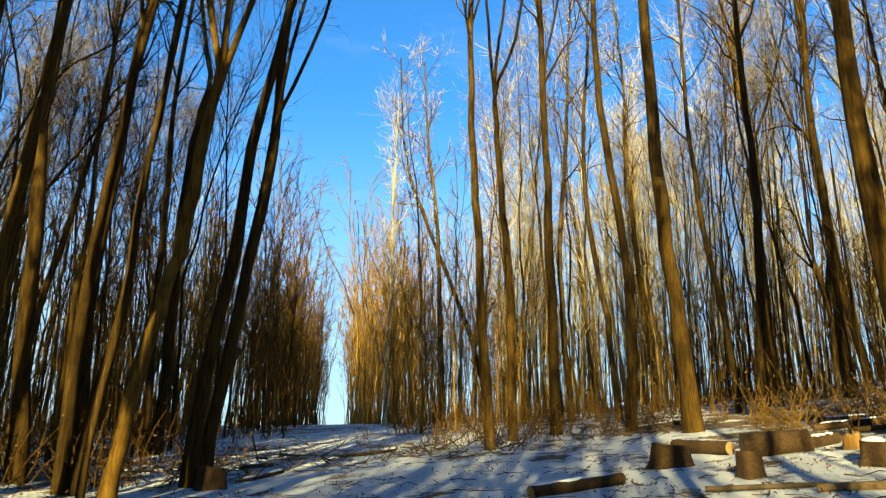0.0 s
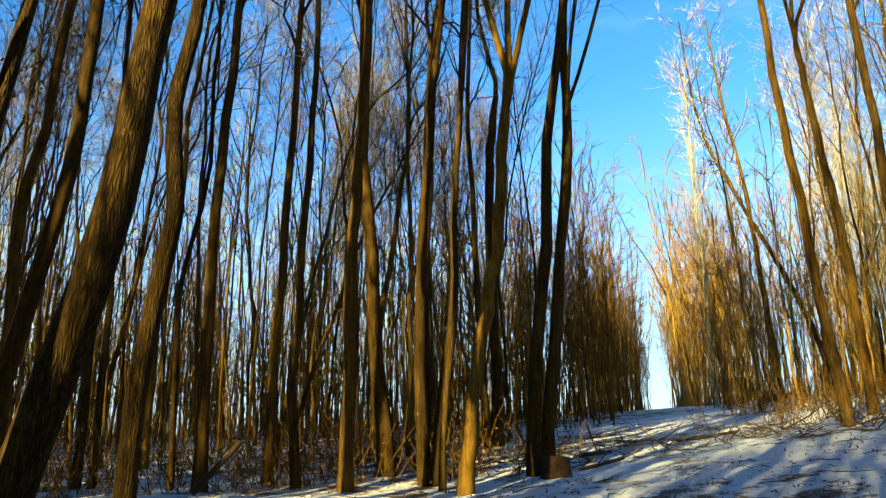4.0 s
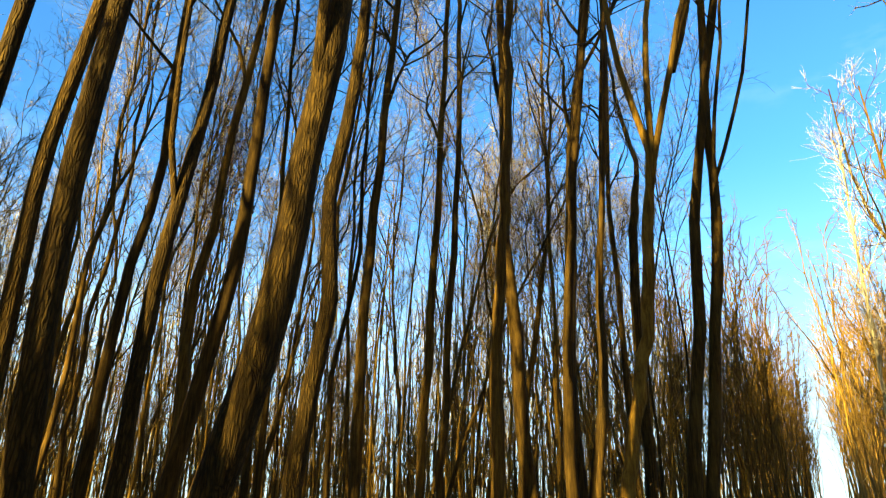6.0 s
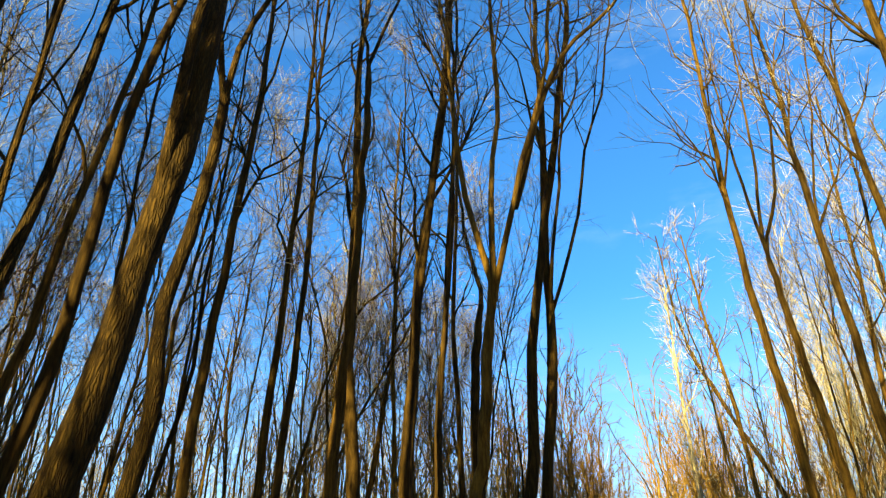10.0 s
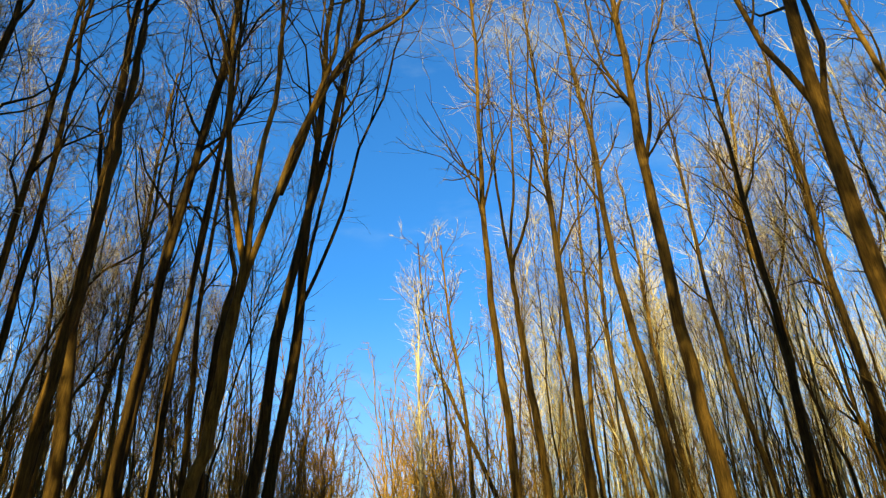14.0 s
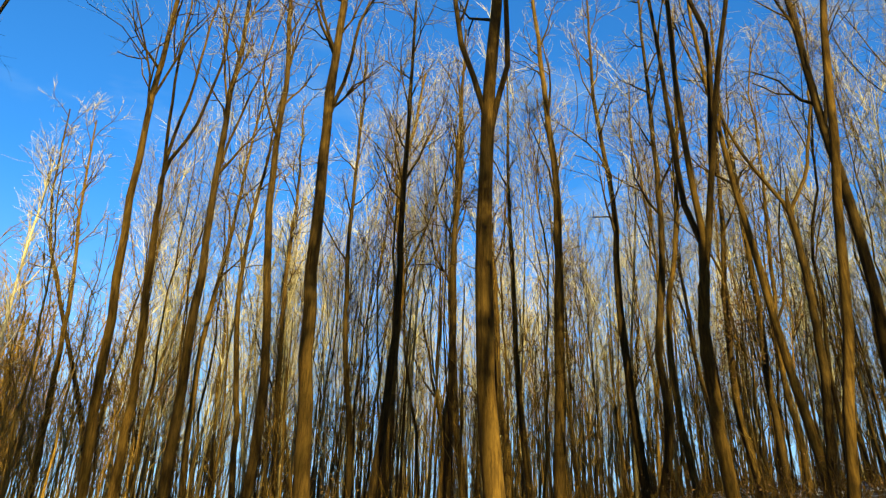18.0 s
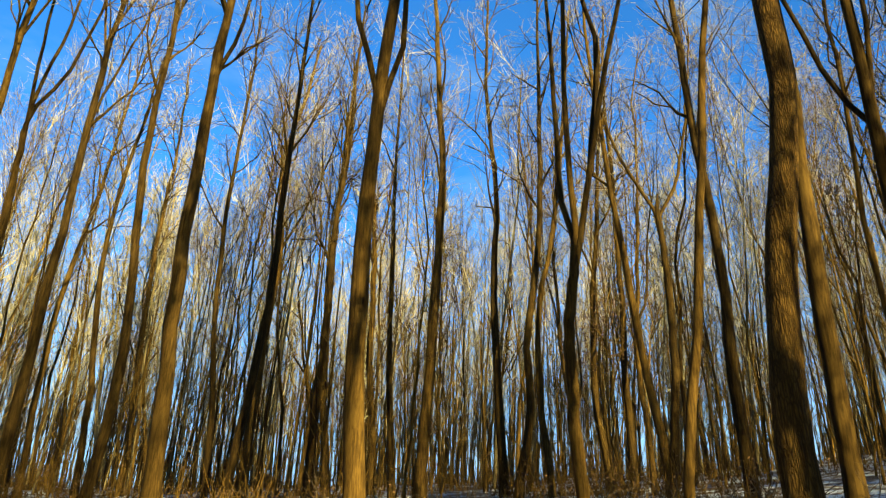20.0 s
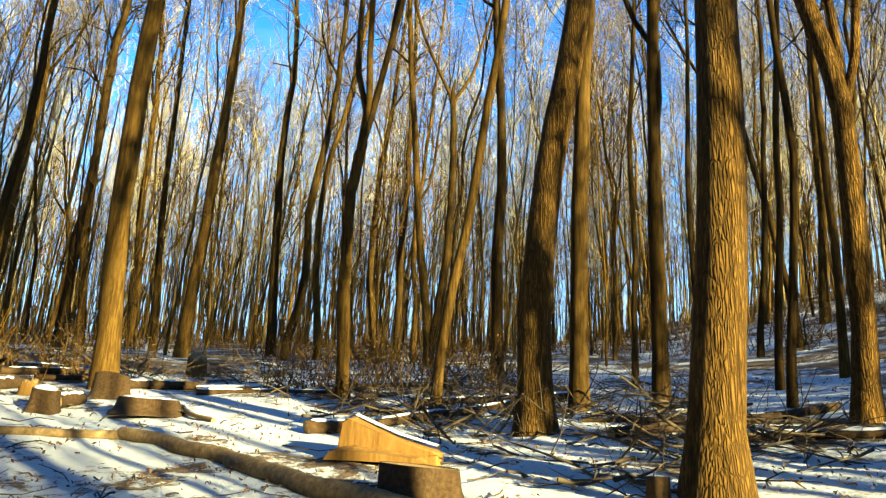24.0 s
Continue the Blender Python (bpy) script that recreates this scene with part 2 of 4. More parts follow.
        ref = np.where((np.abs(t[:, :, 0]).mean(axis=1) < 0.75)[:, None, None], np.array((1.0, 0, 0)), np.array((0, 1.0, 0)))
        b = np.cross(t, np.broadcast_to(ref, t.shape))
        b /= np.linalg.norm(b, axis=2, keepdims=True) + 1e-9
        c = np.cross(b, t)
        a = np.arange(sides) * 2 * np.pi / sides
        ring = b[:, :, None] * np.cos(a)[:, None] + c[:, :, None] * np.sin(a)[:, None]
        self.v.append((pts[:, :, None] + ring * radii[:, :, None, None]).reshape(-1, 3))
        i, j = np.meshgrid(np.arange(n - 1), np.arange(sides), indexing="ij")
        k = (j + 1) % sides
        one = np.stack((i * sides + j, i * sides + k, (i + 1) * sides + k, (i + 1) * sides + j), -1).reshape(-1, 4)[:, ::-1]
        self.q.append((one[None] + (np.arange(m) * n * sides)[:, None, None]).reshape(-1, 4) + self.n)
        self.n += m * n * sides

    def join(self, other):
        self.v, self.q, self.n = self.v + other.v, self.q + [q + self.n for q in other.q], self.n + other.n

    def arrays(self):
        return np.concatenate(self.v), np.concatenate(self.q)

    def mesh(self, name, mat):
        me = fast_mesh(name, *self.arrays())
        me.materials.append(mat)
        return me


def smooth(ctrl, n):
    """n points along a smooth curve through the control points."""
    p = np.asarray(ctrl, float)
    if len(p) == 2:
        return p[0] + (p[1] - p[0]) * np.linspace(0, 1, n)[:, None]
    s = np.concatenate(([0], np.cumsum(np.linalg.norm(np.diff(p, axis=0), axis=1))))
    m = np.gradient(p, s, axis=0)
    u = np.linspace(0, s[-1], n)
    i = np.clip(np.searchsorted(s, u) - 1, 0, len(s) - 2)
    h = (s[i + 1] - s[i])[:, None]
    w = ((u - s[i])[:, None]) / h
    return ((1 + 2 * w) * (1 - w) ** 2) * p[i] + w * (1 - w) ** 2 * h * m[i] + w * w * (3 - 2 * w) * p[i + 1] + w * w * (w - 1) * h * m[i + 1]


def shoot(rng, start, way, length, n, up=0.25, wander=0.16):
    """A branch that bends upwards as it grows."""
    pts, d, p, step = [np.array(start)], np.array(way, float), np.array(start, float), length / (n - 1)
    for _ in range(n - 1):
        d = d + rng.normal(0, wander, 3) + np.array((0, 0, up))
        d /= np.linalg.norm(d)
        p = p + d * step
        pts.append(p)
    return np.array(pts)


def around(rng, axis, angle, turn):
    """A direction at an angle from an axis, turned round it."""
    axis = axis / np.linalg.norm(axis)
    ref = np.array((1.0, 0, 0)) if abs(axis[0]) < 0.8 else np.array((0, 1.0, 0))
    b = np.cross(axis, ref)
    b /= np.linalg.norm(b)
    c = np.cross(axis, b)
    return axis * math.cos(angle) + (b * math.cos(turn) + c * math.sin(turn)) * math.sin(angle)


def shoots(rng, starts, ways, lengths, n, up, wander):
    """Many branches at once, each bending upwards as it grows: (m, n, 3)."""
    pts, d, p, step = [starts], ways, starts, (lengths / (n - 1))[:, None]
    for _ in range(n - 1):
        d = d + rng.normal(0, wander, d.shape) + np.array((0, 0, up))
        d = d / np.linalg.norm(d, axis=1, keepdims=True)
        p = p + d * step
        pts.append(p)
    return np.stack(pts, axis=1)


def arounds(axis, angle, turn):
    """Directions at angles from their axes, turned round them."""
    axis = axis / (np.linalg.norm(axis, axis=1, keepdims=True) + 1e-9)
    ref = np.where(np.abs(axis[:, :1]) < 0.8, np.array((1.0, 0, 0)), np.array((0, 1.0, 0)))
    b = np.cross(axis, ref)
    b /= np.linalg.norm(b, axis=1, keepdims=True) + 1e-9
    c = np.cross(axis, b)
    ca, sa, ct, st = (f(v)[:, None] for f, v in ((np.cos, angle), (np.sin, angle), (np.cos, turn), (np.sin, turn)))
    return axis * ca + (b * ct + c * st) * sa


def along_paths(paths, which, g):
    """Points and directions at fractions g of the chosen paths."""
    n = paths.shape[1]
    j = np.minimum((g * (n - 1)).astype(int), n - 2)
    a, b = paths[which, j], paths[which, j + 1]
    return a + (b - a) * (g * (n - 1) - j)[:, None], b - a, j


def branch_out(wood, twig, rng, path, radii, first, count, length, subs, twigs, fine=0.006, bends=4):
    """Limbs and side branches (into wood) and twigs (into twig) along the upper part of a stem.
    Either may be a list, which then gets one Tubes for each limb."""
    k = np.arange(count)
    f = first + (1 - first) * ((k + rng.uniform(0.1, 0.9, count)) / count) ** 0.8
    at, axis, j = along_paths(path[None], np.zeros(count, int), f)
    turn = rng.uniform(0, 6.28) + np.cumsum(2.4 + rng.normal(0, 0.5, count))
    long = length * (1.15 - 0.6 * (f - first) / (1 - first + 1e-6)) * rng.uniform(0.5, 1.25, count)
    n = 7 if bends > 3 else 5
    limb = shoots(rng, at, arounds(axis, rng.uniform(0.3, 0.7, count), turn), long, n, 0.15, 0.17)
    r0 = np.minimum(np.maximum(radii[j] * 0.55, fine * 1.8), 0.014 + long * 0.013)
    rl = r0[:, None] + (fine - r0)[:, None] * np.linspace(0, 1, n) ** 0.8
    m = np.repeat(k, subs)
    g = rng.uniform(0.15, 0.98, len(m))
    at, axis, j = along_paths(limb, m, g)
    sl = long[m] * rng.uniform(0.25, 0.62, len(m)) * (1.15 - 0.4 * g)
    sub = shoots(rng, at, arounds(axis, rng.uniform(0.4, 0.95, len(m)), rng.uniform(0, 6.28, len(m))), sl, bends, 0.1, 0.26)
    rs = np.maximum(rl[m, j] * 0.6, fine)[:, None] * np.linspace(1, 0.6, bends)
    if isinstance(wood, list):
        for i in k:
            wood.append(Tubes())
            wood[-1].add(limb[i], rl[i], 6)
            wood[-1].add_many(sub[m == i], rs[m == i], 4)
    else:
        wood.add_many(limb, rl, 4 if bends > 3 else 3)
        wood.add_many(sub, rs, 3)
    q = np.repeat(np.arange(len(m)), twigs)
    at, axis, j = along_paths(sub, q, rng.uniform(0.1, 1.0, len(q)))
    tw = shoots(rng, at, arounds(axis, rng.uniform(0.3, 0.9, len(q)), rng.uniform(0, 6.28, len(q))), sl[q] * rng.uniform(0.25, 0.8, len(q)), 3 if bends > 3 else 2, 0.1, 0.28)
    rt = np.broadcast_to(np.linspace(0.85, 0.4, tw.shape[1]) * fine, tw.shape[:2])
    if isinstance(twig, list):
        for i in k:
            twig.append(Tubes())
            twig[-1].add_many(tw[m[q] == i], rt[m[q] == i], 3)
    else:
        twig.add_many(tw, rt, 3)


def part(name, me, parent, label="", category=""):
    ob = new(name, me)
    ob.parent = parent
    if label:
        tagged(ob, label)
    return ob


def stem_radii(path, r0, height, flare=0.0):
    z = np.clip(path[:, 2] / height, 0, 1)
    r = r0 * (1 - 0.82 * z) ** 0.9
    return np.maximum(r * (1 + flare * np.exp(-np.maximum(path[:, 2], 0) / 0.22)), 0.010)


TREE_COUNT = 0


def grown_tree(x, y, diameter, height, trunk, stems, label="", bark=None, limbs=12, first=0.0):
    """A tree at x, y. trunk and stems: (sideways, up) metres of their bends, seen from the camera's place."""
    global TREE_COUNT
    TREE_COUNT += 1
    rng = np.random.default_rng(100 + TREE_COUNT)
    dist = math.hypot(x, y)
    side, deep = np.array((y, -x, 0)) / dist, np.array((x, y, 0)) / dist
    root = new("tree")
    root.location = (x, y, float(ground_z(x, y)))
    near = dist < 12.5
    r0 = diameter * 0.44
    ctrl, drift = [np.array((0, 0, -0.25)), np.zeros(3)], 0.0
    for u, z in trunk:
        drift += rng.normal(0, 0.05)
        ctrl.append(side * u + deep * drift + np.array((0, 0, z)))
    whole = not stems or ctrl[-1][2] > max(s[0][1] for s in stems) + 1.2
    if whole:
        a, b = ctrl[-2], ctrl[-1]
        lean = np.clip((b - a) / max(b[2] - a[2], 0.3), -0.22, 0.22)
        top = height
        while ctrl[-1][2] < top - 1.5:
            step = min(3.0, top - ctrl[-1][2])
            lean = lean * 0.75 + rng.normal(0, 0.03, 3)
            ctrl.append(ctrl[-1] + np.array((lean[0] * step, lean[1] * step, step)))
    n = 34 if near else 22
    path = smooth(ctrl, n)
    path[3:] += rng.normal(0, 0.006 if near else 0.022, (n - 3, 3)) * (1, 1, 0)
    radii = stem_radii(path, r0 * 0.95, height * 1.04, 0.55 if near and x > 3 else 0.3)
    radii *= 1 + rng.normal(0, 0.015 if near else 0.03, n)
    if not whole:                 # the trunk runs out between its stems
        radii[-3:] *= (0.95, 0.8, 0.3)
    T = Tubes()
    T.add(path, radii, 18 if near else 10)
    bark = bark or (BARK if dist > 10.5 and x < 3 or not near else BARK_FURROWED if x > 3 else BARK_ROUGH)
    part("trunk", T.mesh("trunk", bark), root)
    crown = [] if dist < 16 else Tubes()
    fine = 0.0042 + 0.00013 * dist
    limb_tubes = []
    if whole:
        branch_out(limb_tubes, crown, rng, path, radii, first or rng.uniform(0.36, 0.48), limbs, height * 0.17, 6, 5, fine)
    for s in stems:
        c, drift = [], 0.0
        w = rng.uniform(-0.16, 0.16)
        for u, z in s:
            c.append(side * u + deep * (w * (z - s[0][1])) + np.array((0, 0, z)))
        top = height * rng.uniform(0.86, 1.0)
        lean = np.clip((c[-1] - c[-2]) / max(c[-1][2] - c[-2][2], 0.3), -0.3, 0.3)
        while c[-1][2] < top - 1.2:
            step = min(2.5, top - c[-1][2])
            lean = lean * 0.75 + rng.normal(0, 0.04, 3)
            c.append(c[-1] + np.array((lean[0] * step, lean[1] * step, step)))
        base = path[np.argmin(np.abs(path[:, 2] - c[0][2]))]
        k = np.argmin(np.abs(path[:, 2] - c[0][2]))
        c[0] = base * 0.6 + c[0] * 0.4
        if s[0][1] < trunk[-1][1] + 0.8:      # rooted a little down in the trunk
            c.insert(0, path[max(k - 2, 0)])
        sp = smooth(c, 18)
        sp[3:] += rng.normal(0, 0.025, (15, 3)) * (1, 1, 0)
        grown = np.linspace(0, 1, 18)
        rs = radii[max(k - 3, 0)] * (0.7 if not whole else 0.5) * (1 - 0.92 * grown ** 0.85) + 0.011 * grown
        T = Tubes()
        T.add(sp, rs, 8)
        part("stem", T.mesh("stem", bark), root)
        branch_out(limb_tubes, crown, rng, sp, rs, 0.28, max(5, int(limbs * 0.55)), height * 0.14, 5, 5, fine)
    # far and +x crowns take the paler tones that stand in for sun
    twig_bark = TWIGS_SUNLIT if y > 30 else TWIGS_TAN if x > 0 or TREE_COUNT % 2 else TWIGS_DARK
    limb_parts = [part("limb", limb.mesh("limb", bark), root) for limb in limb_tubes]
    if dist < 16:
        for limb, spray in zip(limb_parts, crown):
            tagged(part("twig_spray", spray.mesh("twig_spray", twig_bark), limb), "fine bare twigs", kind="stuff")
    else:
        part("crown", crown.mesh("crown", twig_bark), root, "fine bare twigs")
    size = "stout" if diameter > 0.42 else "slender" if diameter < 0.22 else "tall"
    lean = " leaning" if abs(trunk[-1][0] / trunk[-1][1]) > 0.13 else ""
    tagged(root, label or f"{size}{lean} bare{' forked' if stems else ''} tree with {'deeply furrowed' if near and x > 3 else 'smooth'} brown bark", "tree", "trees of the wood")
    return root


grown_tree(-7.14, 11.94, 0.30, 25.0, ((0.03, 2.6), (0.14, 6.0), (0.23, 7.2), (0.32, 10.6), (0.36, 13.0), (0.38, 14.3),), (((0.38, 14.3), (0.10, 16.1),), ((0.38, 14.3), (0.64, 15.2), (0.99, 16.5),),))
grown_tree(-4.79, 11.56, 0.29, 24.0, ((0.13, 1.1), (0.39, 2.8), (0.63, 3.9), (0.83, 5.9), (0.99, 7.0),), (((0.93, 6.9), (0.73, 8.3), (0.50, 9.8), (0.32, 11.8), (0.26, 13.9),), ((0.94, 7.0), (0.99, 8.5), (1.22, 11.2), (1.20, 14.3),), ((0.97, 7.0), (1.34, 8.5), (1.89, 10.7), (2.28, 12.0), (2.64, 15.1),), ((2.28, 12.0), (2.92, 13.2), (4.31, 14.8),),), "leaning forked tree with smooth golden-brown bark", BARK_THIN)
grown_tree(-6.10, 12.91, 0.27, 24.0, ((-0.07, 2.1), (-0.02, 3.9), (0.17, 6.6), (0.30, 8.4), (0.56, 10.5), (0.96, 14.3), (1.12, 17.1),), ())
grown_tree(-5.89, 12.88, 0.19, 22.0, ((0.14, 1.5), (0.35, 3.0), (0.41, 4.8), (0.67, 7.8), (0.74, 9.5), (0.91, 11.9), (0.93, 14.8),), ())
grown_tree(-4.27, 13.53, 0.31, 23.0, ((0.11, 1.9), (0.44, 4.0), (0.51, 5.7), (0.75, 7.5), (1.11, 9.4),), ())
grown_tree(-4.15, 13.87, 0.30, 23.0, ((0.30, 2.4), (0.50, 4.0), (0.82, 7.0), (0.87, 9.0), (1.08, 11.9), (1.15, 14.7),), (((0.84, 7.0), (1.22, 8.2), (1.70, 9.8), (2.03, 11.6), (2.51, 12.8),), ((0.81, 7.2), (1.15, 9.4), (1.52, 11.8), (1.73, 14.7),),))
grown_tree(-5.91, 4.36, 0.45, 24.0, ((0.15, 0.9), (0.37, 1.9), (0.69, 3.6), (0.78, 4.9), (0.92, 6.0), (1.00, 7.2), (1.00, 8.4), (1.02, 9.0),), (((0.82, 5.3), (0.81, 6.3), (0.81, 7.3), (0.84, 8.3),),))
grown_tree(-8.67, 6.17, 0.28, 24.0, ((0.05, 0.5), (0.17, 1.5), (0.34, 2.7), (0.60, 4.4), (0.70, 7.1), (0.72, 8.4), (0.81, 9.8), (1.00, 11.4),), ())
grown_tree(-8.13, 5.21, 0.25, 23.0, ((0.03, 0.6), (0.08, 1.7), (0.07, 3.0), (0.12, 4.2), (0.34, 6.5), (0.41, 7.9), (0.50, 10.0),), (((0.16, 4.9), (-0.01, 5.8), (-0.05, 6.5),),))
grown_tree(-10.47, 7.94, 0.24, 22.0, ((-0.04, 1.0), (-0.11, 2.6), (-0.22, 4.5), (-0.01, 6.4), (0.06, 7.7), (0.18, 9.5),), ())
grown_tree(-7.08, 6.94, 0.30, 23.0, ((0.00, 0.5), (0.01, 1.4), (0.10, 2.7), (0.25, 3.9), (0.16, 5.0), (0.15, 5.6), (0.28, 6.5), (0.44, 8.6), (0.47, 9.7),), (((0.45, 8.7), (0.52, 10.4), (0.78, 11.5),), ((0.44, 8.6), (0.36, 10.0), (0.08, 11.6),),))
grown_tree(-5.94, 3.06, 0.29, 24.0, ((-0.09, 2.3), (-0.15, 3.3), (-0.16, 4.5), (-0.11, 5.7), (-0.07, 6.7),), ())
grown_tree(-8.32, 3.90, 0.27, 23.0, ((-0.11, 3.9), (-0.13, 4.5), (-0.07, 6.0), (0.06, 7.5), (0.11, 8.5),), ())
grown_tree(-7.27, 2.56, 0.25, 23.0, ((0.08, 4.7), (0.10, 5.8), (0.15, 6.9),), ())
grown_tree(-12.06, 7.42, 0.26, 23.0, ((-0.05, 0.9), (-0.05, 2.7), (0.01, 4.8), (0.22, 6.8), (0.19, 9.2),), ())
grown_tree(-9.76, 11.37, 0.31, 23.0, ((-0.07, 2.8), (-0.05, 5.1), (0.04, 7.2), (0.15, 10.4),), ())
grown_tree(-9.22, 12.62, 0.25, 22.0, ((0.02, 2.3), (0.10, 4.6), (0.18, 7.2), (0.28, 10.4),), ())
grown_tree(-8.21, 12.08, 0.21, 22.0, ((-0.17, 1.7), (-0.08, 3.3), (-0.03, 5.2), (0.07, 7.5), (0.07, 10.3),), ())
grown_tree(-11.67, 16.34, 0.15, 14.0, ((0.45, 2.9), (1.12, 6.3), (2.19, 9.8), (3.83, 11.9),), ())
grown_tree(-10.84, 15.72, 0.14, 13.0, ((1.09, 4.1), (1.53, 5.5), (2.31, 7.2), (3.37, 9.4),), ())
grown_tree(-12.22, 10.90, 0.22, 20.0, ((0.01, 1.1), (-0.03, 2.9), (0.03, 5.1), (0.16, 7.3), (0.47, 10.1),), ())
grown_tree(-11.93, 11.02, 0.17, 20.0, ((-0.03, 1.8), (-0.07, 4.1), (-0.12, 5.3),), ())
grown_tree(-10.53, 11.50, 0.14, 20.0, ((-0.08, 1.8), (-0.08, 4.3), (0.24, 6.1), (0.20, 8.6),), ())
grown_tree(-11.53, 21.11, 0.28, 22.0, ((0.13, 3.4), (0.65, 6.8), (1.09, 10.2), (1.03, 14.6),), ())
grown_tree(-7.47, 19.96, 0.23, 22.0, ((-0.13, 3.8), (-0.17, 7.2), (-0.26, 9.9), (-0.07, 13.4),), ())
grown_tree(-6.62, 14.57, 0.35, 23.0, ((-0.16, 2.4), (-0.18, 4.9), (-0.07, 6.1), (0.00, 8.8), (0.18, 10.2),), ())
grown_tree(-5.48, 12.24, 0.14, 20.0, ((0.07, 1.3), (0.26, 2.8), (0.31, 4.2), (0.35, 5.7), (0.53, 7.4), (0.62, 9.0),), ())
grown_tree(-7.45, 20.70, 0.42, 24.0, ((0.04, 3.1), (0.01, 6.3), (0.14, 9.0), (0.40, 11.0),), (((0.40, 11.0), (0.08, 12.6), (-0.07, 13.8),),))
grown_tree(-7.24, 13.70, 0.38, 24.0, ((-0.26, 2.5), (-0.39, 4.6), (-0.55, 6.7), (-0.54, 8.4), (-0.54, 9.5),), ())
grown_tree(1.19, 20.00, 0.32, 25.0, ((-0.14, 2.8), (-0.24, 5.9), (-0.39, 9.4), (-0.36, 11.7), (-0.28, 15.0), (-0.15, 17.5), (-0.09, 21.1),), ())
grown_tree(1.99, 22.57, 0.33, 23.0, ((-0.01, 4.7), (-0.19, 8.0), (-0.31, 11.1),), (((-0.31, 11.1), (-0.46, 13.6), (-0.46, 16.6), (-0.40, 19.2),), ((-0.31, 11.1), (0.20, 12.3), (0.72, 14.4), (0.99, 17.8),), ((-0.31, 11.1), (0.04, 14.0), (0.36, 17.9),),))
grown_tree(3.38, 23.62, 0.40, 25.0, ((0.03, 4.7), (0.07, 7.6), (0.05, 11.8), (0.08, 14.9), (0.25, 18.4), (0.19, 21.5),), (((0.03, 11.9), (0.70, 14.8), (1.37, 18.2),), ((0.09, 14.1), (-0.29, 16.3), (-0.64, 19.2),),))
grown_tree(5.39, 33.01, 0.34, 23.0, ((-0.18, 7.3), (0.27, 11.4), (0.69, 17.4), (0.99, 20.6),), ())
grown_tree(5.18, 21.77, 0.36, 25.0, ((0.22, 2.6), (0.19, 5.5), (-0.06, 7.9), (-0.29, 11.2), (-0.24, 13.0), (-0.20, 15.2), (-0.38, 18.3), (-0.44, 21.0),), (((-0.20, 15.2), (0.19, 18.1), (1.13, 20.4),),))
grown_tree(6.55, 29.28, 0.31, 21.0, ((-0.05, 1.1), (-0.19, 3.7), (-0.57, 6.5), (-0.74, 9.4), (-0.71, 12.0), (-0.36, 14.9),), ())
grown_tree(5.99, 18.93, 0.51, 26.0, ((-0.09, 2.3), (-0.24, 5.3), (-0.26, 9.5), (-0.25, 10.7), (-0.25, 13.4), (-0.07, 16.4), (-0.00, 19.6),), (((-0.31, 12.1), (0.28, 14.4), (0.62, 16.7), (1.47, 18.7),), ((-0.18, 15.0), (-0.72, 16.4), (-0.93, 19.5),),))
grown_tree(12.90, 30.37, 0.53, 23.0, ((0.14, 6.0), (0.40, 11.1), (0.10, 15.5), (0.82, 19.5),), (((0.42, 11.0), (1.23, 12.7), (1.96, 14.9),), ((0.10, 15.5), (1.34, 18.0), (2.29, 20.7),),))
grown_tree(13.87, 26.60, 0.44, 23.0, ((0.07, 3.7), (0.18, 7.7), (0.17, 11.3), (0.49, 15.2),), ())
grown_tree(9.76, 25.82, 0.28, 22.0, ((-0.18, 3.2), (-0.55, 7.0), (-0.66, 11.1), (-0.55, 14.5),), ())
grown_tree(9.51, 34.72, 0.37, 22.0, ((-0.04, 0.9), (-0.36, 6.5), (-0.50, 11.7), (-0.38, 17.3),), ())
grown_tree(7.96, 12.99, 0.53, 26.0, ((-0.16, 2.5), (-0.23, 4.7), (-0.17, 6.6), (-0.15, 8.6), (0.08, 11.5), (0.20, 13.3),), (((-0.22, 9.7), (-0.49, 11.4), (-0.74, 12.3), (-0.86, 13.5),), ((0.08, 9.3), (0.41, 11.2), (0.44, 12.8),),))
grown_tree(2.48, 45.05, 0.39, 23.8, ((-3.21, 11.3), (-4.48, 14.8), (-5.00, 18.0), (-5.23, 21.8),), ())
grown_tree(-3.26, 44.88, 0.33, 20.0, ((0.10, 7.5), (0.15, 10.8), (0.20, 15.2), (0.33, 17.1),), (), "slender pale-barked tree", BARK_PALE, 26, 0.25)
grown_tree(-0.05, 45.00, 0.46, 23.5, ((-0.22, 9.2), (-0.33, 12.7), (-0.80, 16.5), (-1.09, 21.5),), ())
grown_tree(10.76, 9.83, 0.30, 24.0, ((-0.12, 2.2), (-0.07, 4.4), (0.08, 5.2),), (((0.09, 5.3), (-0.17, 6.6), (-0.23, 9.5), (-0.35, 12.0),), ((0.12, 5.3), (0.38, 6.8), (0.76, 8.7), (1.03, 10.0), (1.45, 11.9),), ((1.03, 10.0), (0.65, 11.3), (0.46, 12.0),), ((0.07, 5.5), (0.02, 7.3), (0.00, 10.3), (0.06, 12.0),),))
grown_tree(19.32, 14.53, 0.35, 20.0, ((-0.20, 2.3), (-0.50, 4.5), (-0.79, 7.7),), ())
grown_tree(19.32, 14.53, 0.35, 20.0, ((0.24, 1.6), (0.47, 4.6), (0.47, 8.4), (0.45, 9.8),), (((0.45, 8.8), (-0.04, 10.0), (-0.47, 10.9),), ((0.45, 8.8), (1.02, 10.1), (1.37, 11.4),),))
